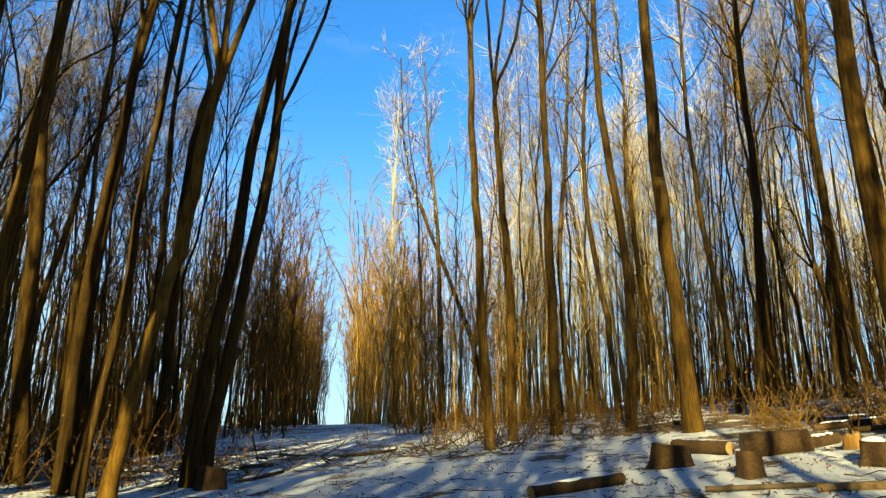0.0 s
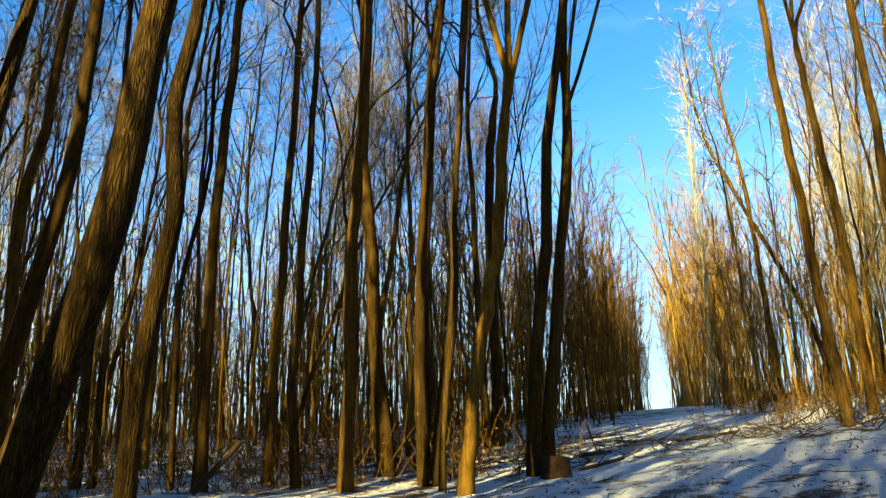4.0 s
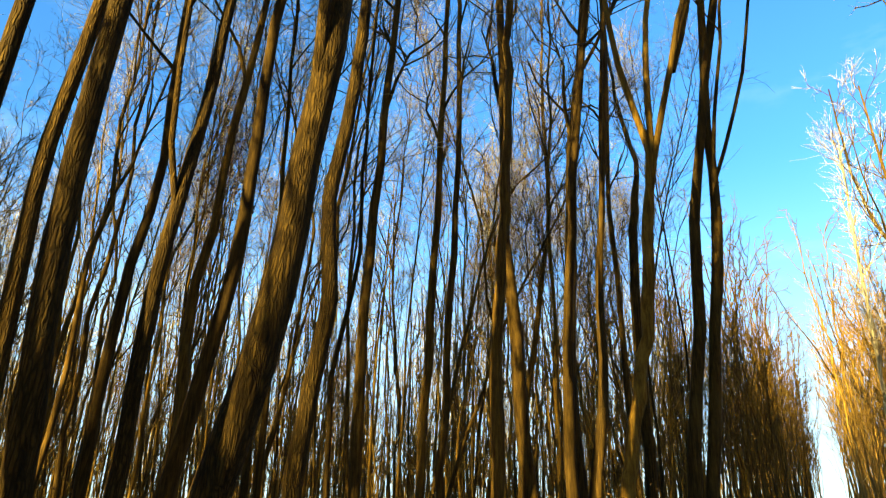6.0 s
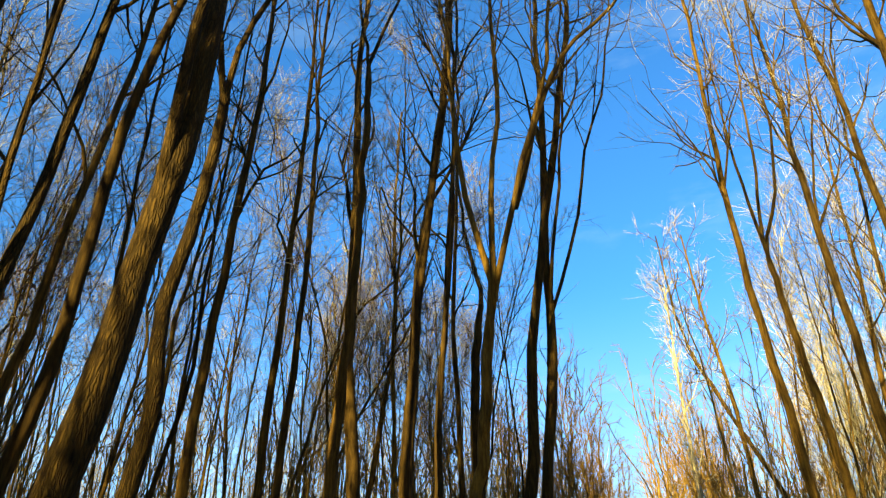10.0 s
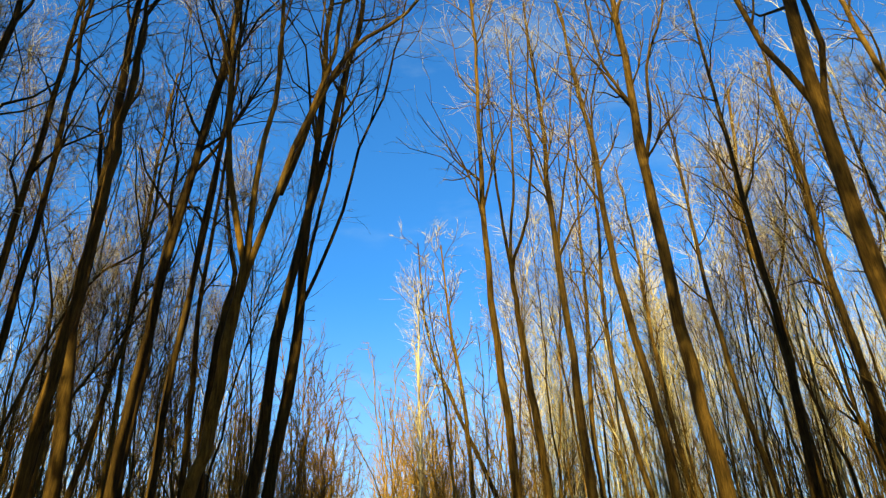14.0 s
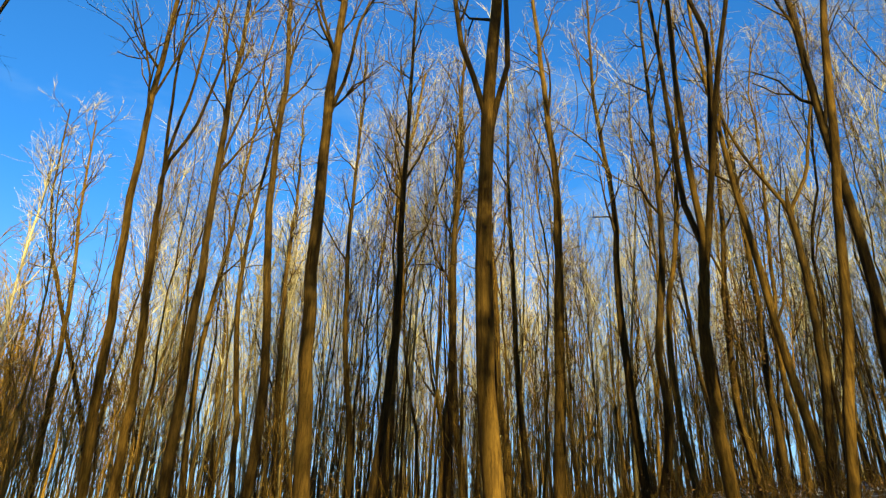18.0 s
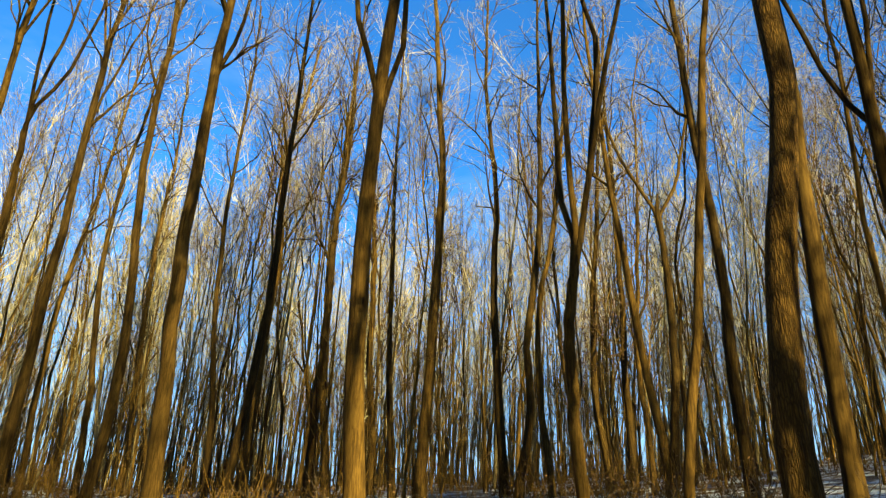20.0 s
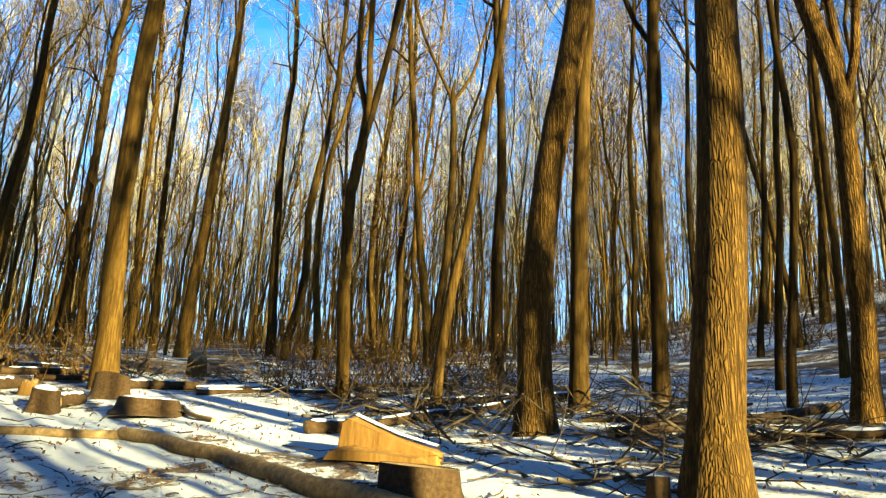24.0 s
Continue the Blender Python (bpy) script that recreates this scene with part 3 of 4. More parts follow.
grown_tree(10.40, 7.44, 0.21, 24.0, ((0.13, 1.5), (0.45, 3.3), (0.77, 5.8), (0.96, 7.4),), ())
grown_tree(16.82, 10.38, 0.38, 23.0, ((-0.08, 3.2), (-0.03, 6.4), (-0.13, 8.4), (-0.26, 10.4),), ())
grown_tree(9.26, 4.92, 0.55, 25.0, ((-0.04, 1.6), (0.06, 2.8), (0.21, 4.1), (0.41, 5.2), (0.58, 6.7), (0.55, 8.4),), ())
grown_tree(11.61, 5.49, 0.36, 25.0, ((0.01, 2.1), (0.06, 4.1), (0.12, 6.2), (0.18, 7.3),), ())
grown_tree(12.64, 4.54, 0.33, 24.0, ((-0.00, 2.0), (0.01, 4.6), (0.02, 6.2), (0.06, 7.5), (0.07, 9.5),), (((0.02, 6.2), (-0.21, 6.9), (-0.45, 7.5),), ((0.02, 6.2), (0.19, 7.4),),))
grown_tree(7.03, 1.95, 0.56, 26.0, ((0.08, 1.3), (0.17, 2.8), (0.20, 4.0), (0.20, 4.6), (0.23, 5.7),), ())
grown_tree(12.55, 2.56, 0.17, 22.0, ((0.15, 1.9), (0.28, 3.7), (0.24, 5.4), (0.16, 6.7),), ())
grown_tree(11.25, 1.41, 0.38, 24.0, ((0.06, 1.0), (0.07, 2.5), (0.07, 4.1), (0.01, 4.7), (-0.23, 5.8),), (((0.07, 4.1), (0.28, 4.9), (0.39, 5.8),), ((0.15, 4.3), (0.10, 5.3), (0.08, 5.9),),))
grown_tree(18.84, 21.28, 0.42, 23.0, ((-0.18, 3.1), (-0.30, 6.4), (-0.33, 9.0), (-0.19, 11.4), (-0.41, 14.4),), ())
grown_tree(17.63, 19.25, 0.38, 22.0, ((0.49, 2.7), (0.41, 5.3), (0.67, 7.2), (1.00, 10.1), (1.07, 13.0),), ())
grown_tree(15.13, 21.22, 0.53, 24.0, ((0.02, 0.6), (0.11, 2.7), (0.27, 5.8), (0.42, 8.6), (0.50, 13.1),), ())
grown_tree(9.05, 22.20, 0.35, 23.0, ((0.23, 2.9), (0.38, 4.4), (0.57, 6.7), (0.60, 10.6),), ())
grown_tree(15.42, 28.06, 0.42, 22.0, ((-0.41, 4.0), (-0.53, 8.2), (-0.49, 11.4), (-0.40, 14.7),), (((-0.41, 4.0), (-0.66, 6.9), (-0.48, 9.9),),))
grown_tree(18.45, 18.50, 0.31, 20.0, ((-0.33, 3.6), (-0.27, 6.3), (0.22, 9.0), (0.63, 11.8),), ())
grown_tree(14.97, 5.96, 0.16, 21.0, ((0.02, 3.4), (0.01, 5.9), (0.12, 7.9),), ())
grown_tree(14.77, 3.23, 0.18, 20.0, ((0.14, 2.4), (0.26, 4.6), (0.38, 6.9),), ())
grown_tree(21.67, 5.29, 0.23, 20.0, ((0.30, 2.8), (0.43, 6.1), (0.57, 9.5),), ())
grown_tree(29.89, 5.13, 0.44, 20.0, ((0.17, 3.6), (0.23, 8.0), (0.29, 11.4),), ())
grown_tree(21.82, 6.92, 0.23, 20.0, ((-0.11, 3.9), (-0.04, 8.5),), ())
grown_tree(16.15, 2.41, 0.21, 20.0, ((0.04, 2.3), (-0.02, 4.7), (-0.05, 6.3),), ())
grown_tree(21.75, 17.89, 0.33, 21.0, ((-0.02, 4.6), (0.05, 8.3), (0.06, 12.2),), ())
grown_tree(16.58, 25.06, 0.35, 21.0, ((-0.33, 4.7), (-0.43, 9.4), (-0.51, 13.4),), ())
grown_tree(18.04, 28.86, 0.45, 21.0, ((-0.40, 5.6), (-0.53, 11.7),), ())
grown_tree(22.71, 19.84, 0.35, 21.0, ((-0.35, 3.4), (-0.18, 7.7), (0.18, 11.4), (0.45, 15.2),), ())


# ---- felled wood in the clearing ----
def plain_material(name, stops, scale, rough=0.85, relief=0.3):
    m, ns, ls, b = material(name, rough)
    f = noise_tex(ns, ls, coords(ns, ls), scale, 6.0, 0.7)
    ls.new(ramp(ns, ls, f, stops), b.inputs["Base Color"])
    bump(ns, ls, f, b, relief, 0.02)
    return m


def cut_material():
    m, ns, ls, b = material("fresh_cut_wood", 0.8)
    w = node(ns, "ShaderNodeTexWave", Scale=9.0, Distortion=2.5, Detail=3.0)
    w.wave_type, w.rings_direction = "RINGS", "Z"
    ls.new(coords(ns, ls), w.inputs["Vector"])
    f = noise_tex(ns, ls, coords(ns, ls), 6.0, 5.0)
    col = ramp(ns, ls, w.outputs["Fac"], ((0.0, (0.20, 0.12, 0.04)), (1.0, (0.30, 0.19, 0.07))))
    ls.new(mixed(ns, ls, col, (0.19, 0.115, 0.05), ramp(ns, ls, f, ((0.45, (0, 0, 0)), (0.75, (0.7, 0.7, 0.7))))), b.inputs["Base Color"])
    bump(ns, ls, f, b, 0.3, 0.01)
    return m


CUT = cut_material()
SPLIT = bark_material("split_wood", (0.0825, 0.0426, 0.0099), (0.1430, 0.0780, 0.0203), (0.1980, 0.1144, 0.0338))
SNOW = plain_material("snow", ((0.3, (0.50, 0.515, 0.54)), (0.7, (0.62, 0.63, 0.65))), 7.0, 0.6)
LOG_BARK = plain_material("log_bark", ((0.3, (0.0120, 0.0062, 0.0017)), (0.5, (0.0341, 0.0176, 0.0046)), (0.72, (0.0642, 0.0340, 0.0092))), 22.0, 0.92, 0.6)
DEAD_LEAF = plain_material("dead_leaf", ((0.3, (0.0336, 0.0168, 0.0062)), (0.7, (0.1232, 0.0618, 0.0196))), 3.0)
LIMB_BARK = plain_material("pale_limb_bark", ((0.3, (0.0600, 0.0369, 0.0156)), (0.55, (0.1575, 0.1022, 0.0429)), (0.75, (0.2550, 0.1704, 0.0780))), 14.0, 0.9, 0.5)
STICK = plain_material("stick_bark", ((0.3, (0.0275, 0.0187, 0.0099)), (0.7, (0.0880, 0.0598, 0.0315))), 9.0)


def bm_part(name, bm, mat, parent, label=""):
    me = bpy.data.meshes.new(name)
    bm.to_mesh(me)
    bm.free()
    me.materials.append(mat)
    return part(name, me, parent, label)


def rings_to_bm(bm, rings, cap=(False, False)):
    rows = [[bm.verts.new(p) for p in ring] for ring in rings]
    n = len(rows[0])
    for a, b in zip(rows, rows[1:]):
        for i in range(n):
            bm.faces.new((a[i], a[(i + 1) % n], b[(i + 1) % n], b[i])).smooth = True
    if cap[0]:
        bm.faces.new(rows[0][::-1])
    if cap[1]:
        bm.faces.new(rows[-1])


STUMPS = 0


def stump(x, y, d, h, slant, broken=False, snowy=False):
    """A sawn stump with root flare, a pale sawn top and some snow on it; or a broken, splintered one."""
    global STUMPS
    STUMPS += 1
    r = np.random.default_rng(900 + STUMPS)
    root = new("tree_stump")
    root.location = (x, y, float(ground_z(x, y)))
    n = 24
    lobes = 1 + 0.1 * np.sin(np.arange(n) * 2 * np.pi / n * 3 + r.uniform(0, 6)) + 0.05 * np.sin(np.arange(n) * 2 * np.pi / n * 5 + r.uniform(0, 6)) + r.normal(0, 0.04, n)
    a = np.arange(n) * 2 * np.pi / n
    turn = r.uniform(0, 6.28)
    rings = []
    for f, w in ((-0.35, 1.3), (0.0, 1.16), (0.12, 1.06), (0.4, 1.0), (0.8, 0.98), (1.0, 0.96)):
        rad = d / 2 * w * (1 + (lobes - 1) * (1.6 - 0.9 * max(f, 0)))
        top = np.zeros(n)
        if f > 0.5:
            top = (f - 0.5) * 2 * slant * np.cos(a - turn) * d * 0.6
            if broken:
                top = top + (f - 0.5) * 2 * r.uniform(-0.1, 0.45, n) * h
        rings.append([(rad[i] * math.cos(a[i]), rad[i] * math.sin(a[i]), f * h + top[i]) for i in range(n)])
    bm = bmesh.new()
    rings_to_bm(bm, rings)
    bm_part("splintered_side" if broken else "bark", bm, SPLIT if broken else LOG_BARK, root)
    bm = bmesh.new()
    lip = [(p[0] * 0.985, p[1] * 0.985, p[2] - 0.006) for p in rings[-1]]
    inner = [(p[0] * 0.5, p[1] * 0.5, p[2] - 0.008 + (r.uniform(0, 0.25) * h if broken else 0)) for p in rings[-1]]
    core = [(p[0] * 0.1, p[1] * 0.1, float(np.mean([q[2] for q in rings[-1]]))) for p in rings[-1]]
    rings_to_bm(bm, (lip, inner, core), (False, True))
    bm_part("sawn_top" if not broken else "splintered_top", bm, CUT, root, "pale fresh wood")
    if snowy:
        bm = bmesh.new()
        off, w = (d * 0.08 * math.cos(turn), d * 0.08 * math.sin(turn)), 0.78
        ring0 = [(p[0] * w * lobes[i] + off[0], p[1] * w * lobes[i - 3] + off[1], p[2] * 1.0 + 0.0) for i, p in enumerate(rings[-1])]
        ring1 = [(p[0] * 0.9 + off[0] * 0.1, p[1] * 0.9 + off[1] * 0.1, p[2] + 0.022) for p in ring0]
        ring2 = [(p[0] * 0.4, p[1] * 0.4, p[2] + 0.03) for p in ring0]
        rings_to_bm(bm, (ring0, ring1, ring2), (False, True))
        bm_part("snow_cap", bm, SNOW, root, "thin cap of snow")
    tagged(root, "splintered broken tree stump with raw orange wood" if broken else "freshly sawn tree stump with brown bark in snow", "tree stump", "stumps in the clearing")
    return root


LOGS = 0


def log(x0, y0, x1, y1, d, lift=0.0, bends=(), taper=0.85, label="felled log with brown bark lying on snow", bark=None):
    """A felled log from one place to another, resting on the ground; bends are places between its ends."""
    global LOGS
    LOGS += 1
    r = np.random.default_rng(1200 + LOGS)
    places = [(x0, y0), *bends, (x1, y1)]
    ctrl = []
    for i, (x, y) in enumerate(places):
        up = lift * i / (len(places) - 1)
        ctrl.append(np.array((x, y, float(ground_z(x, y)) + d * 0.40 + up)))
    base = ctrl[0].copy()
    root = new("log")
    root.location = base
    n = 12 + 6 * len(bends)
    path = smooth([c - base for c in ctrl], n)
    path[1:-1] += r.normal(0, 0.018 * d, (n - 2, 3))
    radii = d / 2 * np.linspace(1.0, taper, n) * (1 + r.normal(0, 0.018, n))
    T = Tubes()
    sides = 12 if d > 0.12 else 8
    T.add(path, radii, sides)
    part("bark", T.mesh("bark", bark or (LOG_BARK if d > 0.08 else STICK)), root)
    v, _ = T.arrays()
    for k, name in ((0, "cut_face"), (n - 1, "cut_face")):
        bm = bmesh.new()
        ring = v[k * sides:(k + 1) * sides]
        mid = ring.mean(axis=0)
        out = (path[0] - path[1]) if k == 0 else (path[-1] - path[-2])
        out = out / np.linalg.norm(out) * 0.004
        ring = [tuple(mid + (p - mid) * 0.96 + out) for p in ring]
        rings_to_bm(bm, (ring, [tuple(mid + (np.array(p) - mid) * 0.15 + out * 1.5) for p in ring]), (False, True))
        bmesh.ops.recalc_face_normals(bm, faces=bm.faces[:])
        bm_part(name, bm, CUT, root, "pale sawn end")
    if d > 0.085 and LOGS % 3 != 1:
        # snow along the top, broken in places
        bm = bmesh.new()
        cross = np.cross(path[-1] - path[0], (0, 0, 1.0))
        cross /= np.linalg.norm(cross)
        k = int(r.integers(0, 2))
        while k < n - 3:
            m = min(n - 1, k + int(r.integers(3, 7)))
            rows = []
            for j in range(k, m + 1):
                edge = 0.25 if j in (k, m) else 1.0
                w, q = radii[j] * (0.45 + 0.2 * r.random()) * edge, path[j] + np.array((0, 0, radii[j]))
                rows.append([tuple(q + cross * w - np.array((0, 0, w * w / radii[j] * 0.7))), tuple(q + cross * w * 0.5 + np.array((0, 0, 0.015 * edge))),
                             tuple(q + np.array((0, 0, 0.022 * edge))), tuple(q - cross * w * 0.5 + np.array((0, 0, 0.015 * edge))), tuple(q - cross * w - np.array((0, 0, w * w / radii[j] * 0.7)))])
            vs = [[bm.verts.new(p) for p in row] for row in rows]
            for a, b in zip(vs, vs[1:]):
                for i in range(4):
                    bm.faces.new((a[i], a[i + 1], b[i + 1], b[i])).smooth = True
            k = m + int(r.integers(0, 2))
        if bm.faces:
            bmesh.ops.recalc_face_normals(bm, faces=bm.faces[:])
            bm_part("snow_cap", bm, SNOW, root, "broken line of snow")
        else:
            bm.free()
    tagged(root, label, "log", "logs in the clearing")
    return root


stump(3.71, 13.00, 0.56, 0.35, 0.10)
stump(4.22, 11.04, 0.35, 0.33, 0.08)
stump(5.90, 10.86, 0.38, 0.29, 0.15, snowy=True)
stump(-3.81, 13.28, 0.46, 0.34, 0.12)
stump(-7.03, 14.68, 0.24, 0.21, 0.00)
stump(-7.84, 16.12, 0.21, 0.21, 0.00)
stump(7.41, 11.80, 0.56, 0.34, 0.20)
stump(6.95, 10.04, 0.86, 0.20, 0.05, snowy=True)
stump(5.55, 3.90, 0.69, 0.29, -0.05)
stump(6.54, 2.24, 0.18, 0.22, 0.00)
stump(11.21, 14.89, 0.46, 0.35, 0.30, True)
stump(6.36, 12.34, 0.26, 0.20, 0.10, True)
log(4.86, 12.93, 5.91, 12.82, 0.45)
log(6.00, 13.15, 6.67, 13.49, 0.24)
log(6.11, 10.97, 6.64, 11.25, 0.22)
log(4.35, 14.95, 4.95, 13.75, 0.28, label="short felled log showing its pale sawn end")
log(1.18, 10.88, 2.57, 11.57, 0.20)
log(3.31, 10.20, 4.50, 9.50, 0.07)
log(7.72, 19.78, 8.85, 18.84, 0.15)
log(8.33, 17.50, 9.30, 16.56, 0.17)
log(5.05, 21.71, 6.84, 22.74, 0.15)
log(4.29, 9.26, 5.55, 8.15, 0.10, 0.0, ((4.75, 8.95), (5.1, 8.5)), 1.15, "thin bent limb with pale bark lying on snow", LIMB_BARK)
log(7.28, 7.06, 7.88, 6.74, 0.21)
log(7.58, 16.20, 9.10, 15.76, 0.16)
log(7.69, 15.01, 8.64, 14.58, 0.11)
log(8.37, 13.10, 9.52, 12.41, 0.18)
log(9.23, 12.09, 10.78, 11.46, 0.11)
log(10.29, 4.79, 11.01, 3.38, 0.10)
log(9.68, 2.50, 10.27, 0.93, 0.11)
log(10.92, 2.77, 11.24, 1.76, 0.06)
log(11.00, 9.57, 12.30, 9.01, 0.09)
log(9.69, 8.23, 9.52, 7.01, 0.11)
log(3.01, 7.64, 3.75, 7.60, 0.23)
log(9.3, 3.9, 12.2, 1.9, 0.16, 0.0, ((10.3, 3.3), (11.2, 2.5)), 0.7, "long dark fallen stem lying across the snow")
log(8.4, 6.9, 10.9, 6.3, 0.13, 0.1, ((9.2, 6.8), (10.1, 6.4)), 0.7, "dark fallen limb lying among cut branches")
log(10.6, 8.0, 13.4, 6.3, 0.15, 0.0, ((11.6, 7.5), (12.5, 6.8)), 0.75, "long dark fallen stem lying across the snow")
log(11.6, 10.9, 14.2, 9.6, 0.14, 0.0, ((12.5, 10.5),), 0.75, "long dark fallen stem lying across the snow")
log(8.9, 11.6, 10.9, 10.4, 0.12, 0.0, ((9.8, 11.2),), 0.75, "dark fallen limb lying on snow")
log(-3.57, 14.02, -3.16, 15.86, 0.09)
log(-2.48, 19.11, -1.24, 20.82, 0.09)
log(-8.45, 14.94, -8.77, 17.22, 0.12)
log(-4.25, 16.77, -3.68, 17.33, 0.10)
log(5.5, 8.2, 5.0, 3.4, 0.15, 0.0, ((5.58, 7.5), (5.50, 7.0), (5.52, 6.4), (5.40, 5.9), (5.30, 5.3), (5.17, 4.7), (5.15, 4.1)), 1.5, "long crooked felled stem with pale grey-brown bark lying on snow", LIMB_BARK)
log(-9.40, 10.76, -8.80, 11.21, 0.12, 0.82, (), 0.8, "sunlit pole leaning out of the snow")
log(7.55, 11.2, 7.05, 8.6, 0.11, 0.0, ((7.6, 10.2), (7.2, 9.3)), 0.6, "bent grey limb lying on snow", LIMB_BARK)


def wedge():
    """A big wedge sawn from a felling notch, pale wood with a bark back, tilted on the snow."""
    root = new("sawn_wedge")
    root.location = (6.75, 5.2, float(ground_z(6.75, 5.2)))
    root.rotation_euler = (0, 0, radians(-70))
    bm = bmesh.new()
    prof = ((-0.55, 0.0), (-0.50, 0.40), (-0.42, 0.45), (-0.2, 0.36), (0.1, 0.25), (0.5, 0.15), (0.56, 0.12), (0.57, -0.02))
    front = [bm.verts.new((u, -0.18 - 0.05 * (1 - abs(u)), z - 0.03)) for u, z in prof]
    mid = [bm.verts.new((u * 0.97, 0.05, z * 1.02 - 0.01)) for u, z in prof]
    back = [bm.verts.new((u * 0.9, 0.2, z * 0.86 - 0.03)) for u, z in prof]
    for a, b in ((front, mid), (mid, back)):
        for i in range(len(prof) - 1):
            bm.faces.new((a[i], a[i + 1], b[i + 1], b[i]))
        bm.faces.new((a[-1], a[0], b[0], b[-1]))
    bm.faces.new(front[::-1])
    bm.faces.new(back)
    bmesh.ops.bevel(bm, geom=bm.edges[:], offset=0.012, segments=1, affect="EDGES")
    bmesh.ops.recalc_face_normals(bm, faces=bm.faces[:])
    bm_part("wood", bm, SPLIT, root)
    bm = bmesh.new()
    low = ((-0.58, -0.02), (-0.52, 0.13), (-0.3, 0.16), (0.1, 0.11), (0.4, 0.06), (0.5, -0.02))
    fr = [bm.verts.new((u, -0.42, z * 0.55)) for u, z in low]
    ba = [bm.verts.new((u, -0.17, z)) for u, z in low]
    for i in range(len(low) - 1):
        bm.faces.new((fr[i], fr[i + 1], ba[i + 1], ba[i]))
    bm.faces.new(fr[::-1])
    bm.faces.new(ba)
    bm.faces.new((fr[-1], fr[0], ba[0], ba[-1]))
    bmesh.ops.recalc_face_normals(bm, faces=bm.faces[:])
    bm_part("lower_slab", bm, SPLIT, root)
    bm = bmesh.new()
    top = [(-0.42, 0.45), (-0.2, 0.365), (0.1, 0.255), (0.5, 0.155)]
    a = [bm.verts.new((u, -0.04, z + 0.012)) for u, z in top]
    c = [bm.verts.new((u, 0.05, z + 0.035)) for u, z in top]
    b = [bm.verts.new((u, 0.13, z * 0.93 + 0.008)) for u, z in top]
    for p, q in ((a, c), (c, b)):
        for i in range(3):
            bm.faces.new((p[i], p[i + 1], q[i + 1], q[i])).smooth = True
    bmesh.ops.recalc_face_normals(bm, faces=bm.faces[:])
    bm_part("snow_cap", bm, SNOW, root, "thin line of snow")
    tagged(root, "large pale wedge of sawn wood lying on snow", "sawn wood")


wedge()


def brush_pile(x, y, wide, high, count, label):
    """Cut branches thrown together."""
    r = np.random.default_rng(int(1000 + abs(x) * 37 + abs(y) * 11))
    T, z0 = Tubes(), float(ground_z(x, y))
    for _ in range(count):
        a, d = r.uniform(0, 6.28), wide * math.sqrt(r.random())
        px, py = d * math.cos(a), d * math.sin(a)
        p = np.array((px, py, float(ground_z(x + px, y + py)) - z0 + r.uniform(0.02, high * (1 - d / wide) + 0.05)))
        w = np.array((*r.normal(0, 1, 2), r.normal(0.12, 0.3)))
        w /= np.linalg.norm(w)
        long = r.uniform(0.5, 1.8)
        br = shoot(r, p - w * long * 0.4, w, long, 6, 0.02, 0.16)
        rad = 0.006 + 0.022 * r.random() ** 2
        T.add(br, np.linspace(rad, 0.003, 6), 5)
        for _ in range(int(r.integers(1, 5))):
            j = int(r.integers(1, 5))
            T.add(shoot(r, br[j], around(r, br[j + 1] - br[j], r.uniform(0.4, 0.9), r.uniform(0, 6.28)), long * r.uniform(0.2, 0.5), 3, 0.05, 0.2), np.array((rad * 0.5, rad * 0.35, 0.002)), 3)
    ob = new("brush_pile", T.mesh("brush_pile", STICK))
    ob.location = (x, y, z0)
    tagged(ob, label, "brush pile", kind="stuff")


for bx, by, bw, bh, bn in ((9.3, 7.3, 1.1, 0.35, 50), (7.9, 3.1, 1.3, 0.22, 32), (11.7, 13.8, 1.2, 0.5, 60), (9.6, 2.2, 1.4, 0.2, 28), (10.6, 9.6, 1.6, 0.35, 60),
                           (12.6, 5.2, 1.9, 0.4, 80), (10.2, 6.4, 1.3, 0.35, 70), (8.8, 5.5, 0.9, 0.25, 40), (10.9, 3.9, 1.3, 0.3, 60), (8.9, 2.2, 1.1, 0.2, 40), (13.4, 8.6, 1.8, 0.45, 80), (9.4, 14.2, 1.4, 0.3, 50), (0.4, 19.5, 1.6, 0.35, 70), (-3.2, 18.2, 2.0, 0.2, 70), (-4.6, 15.4, 1.4, 0.15, 40), (5.2, 20.5, 2.0, 0.4, 70), (9.5, 18.5, 2.0, 0.5, 80), (-10.5, 17, 2.0, 0.2, 60)):
    brush_pile(bx, by, bw, bh, bn, "low heap of thin cut branches on snow")


def fallen_twigs(count):
    r = np.random.default_rng(41)
    T = Tubes()
    for _ in range(count):
        d, az = 4 + 30 * r.random() ** 1.3, r.uniform(-70, 92)
        x, y = d * math.sin(radians(az)), d * math.cos(radians(az))
        a, long = r.uniform(0, 6.28), 0.08 + 0.7 * r.random() ** 2.5
        if noise.noise(Vector((x * 0.5, y * 0.5, 7))) + 0.5 * r.random() < 0.1:
            continue
        p, pts = np.array((x, y)), []
        for _ in range(4):
            pts.append(np.array((p[0], p[1], float(ground_z(p[0], p[1])) + r.uniform(0.015, 0.07))))
            p = p + np.array((math.cos(a), math.sin(a))) * long / 3
            a += r.normal(0, 0.35)
        rad = r.uniform(0.004, 0.012)
        T.add(np.array(pts), np.linspace(rad, rad * 0.5, 4), 4)
    tagged(new("fallen_twigs", T.mesh("fallen_twigs", STICK)), "dark broken twigs scattered on the snow", "twigs", kind="stuff")


fallen_twigs(4200)


def leaf_arrays(r, places, size):
    """Small folded leaves at places."""
    V, Q = [], []
    for i, p in enumerate(places):
        u = r.normal(0, 1, 3)
        u /= np.linalg.norm(u)
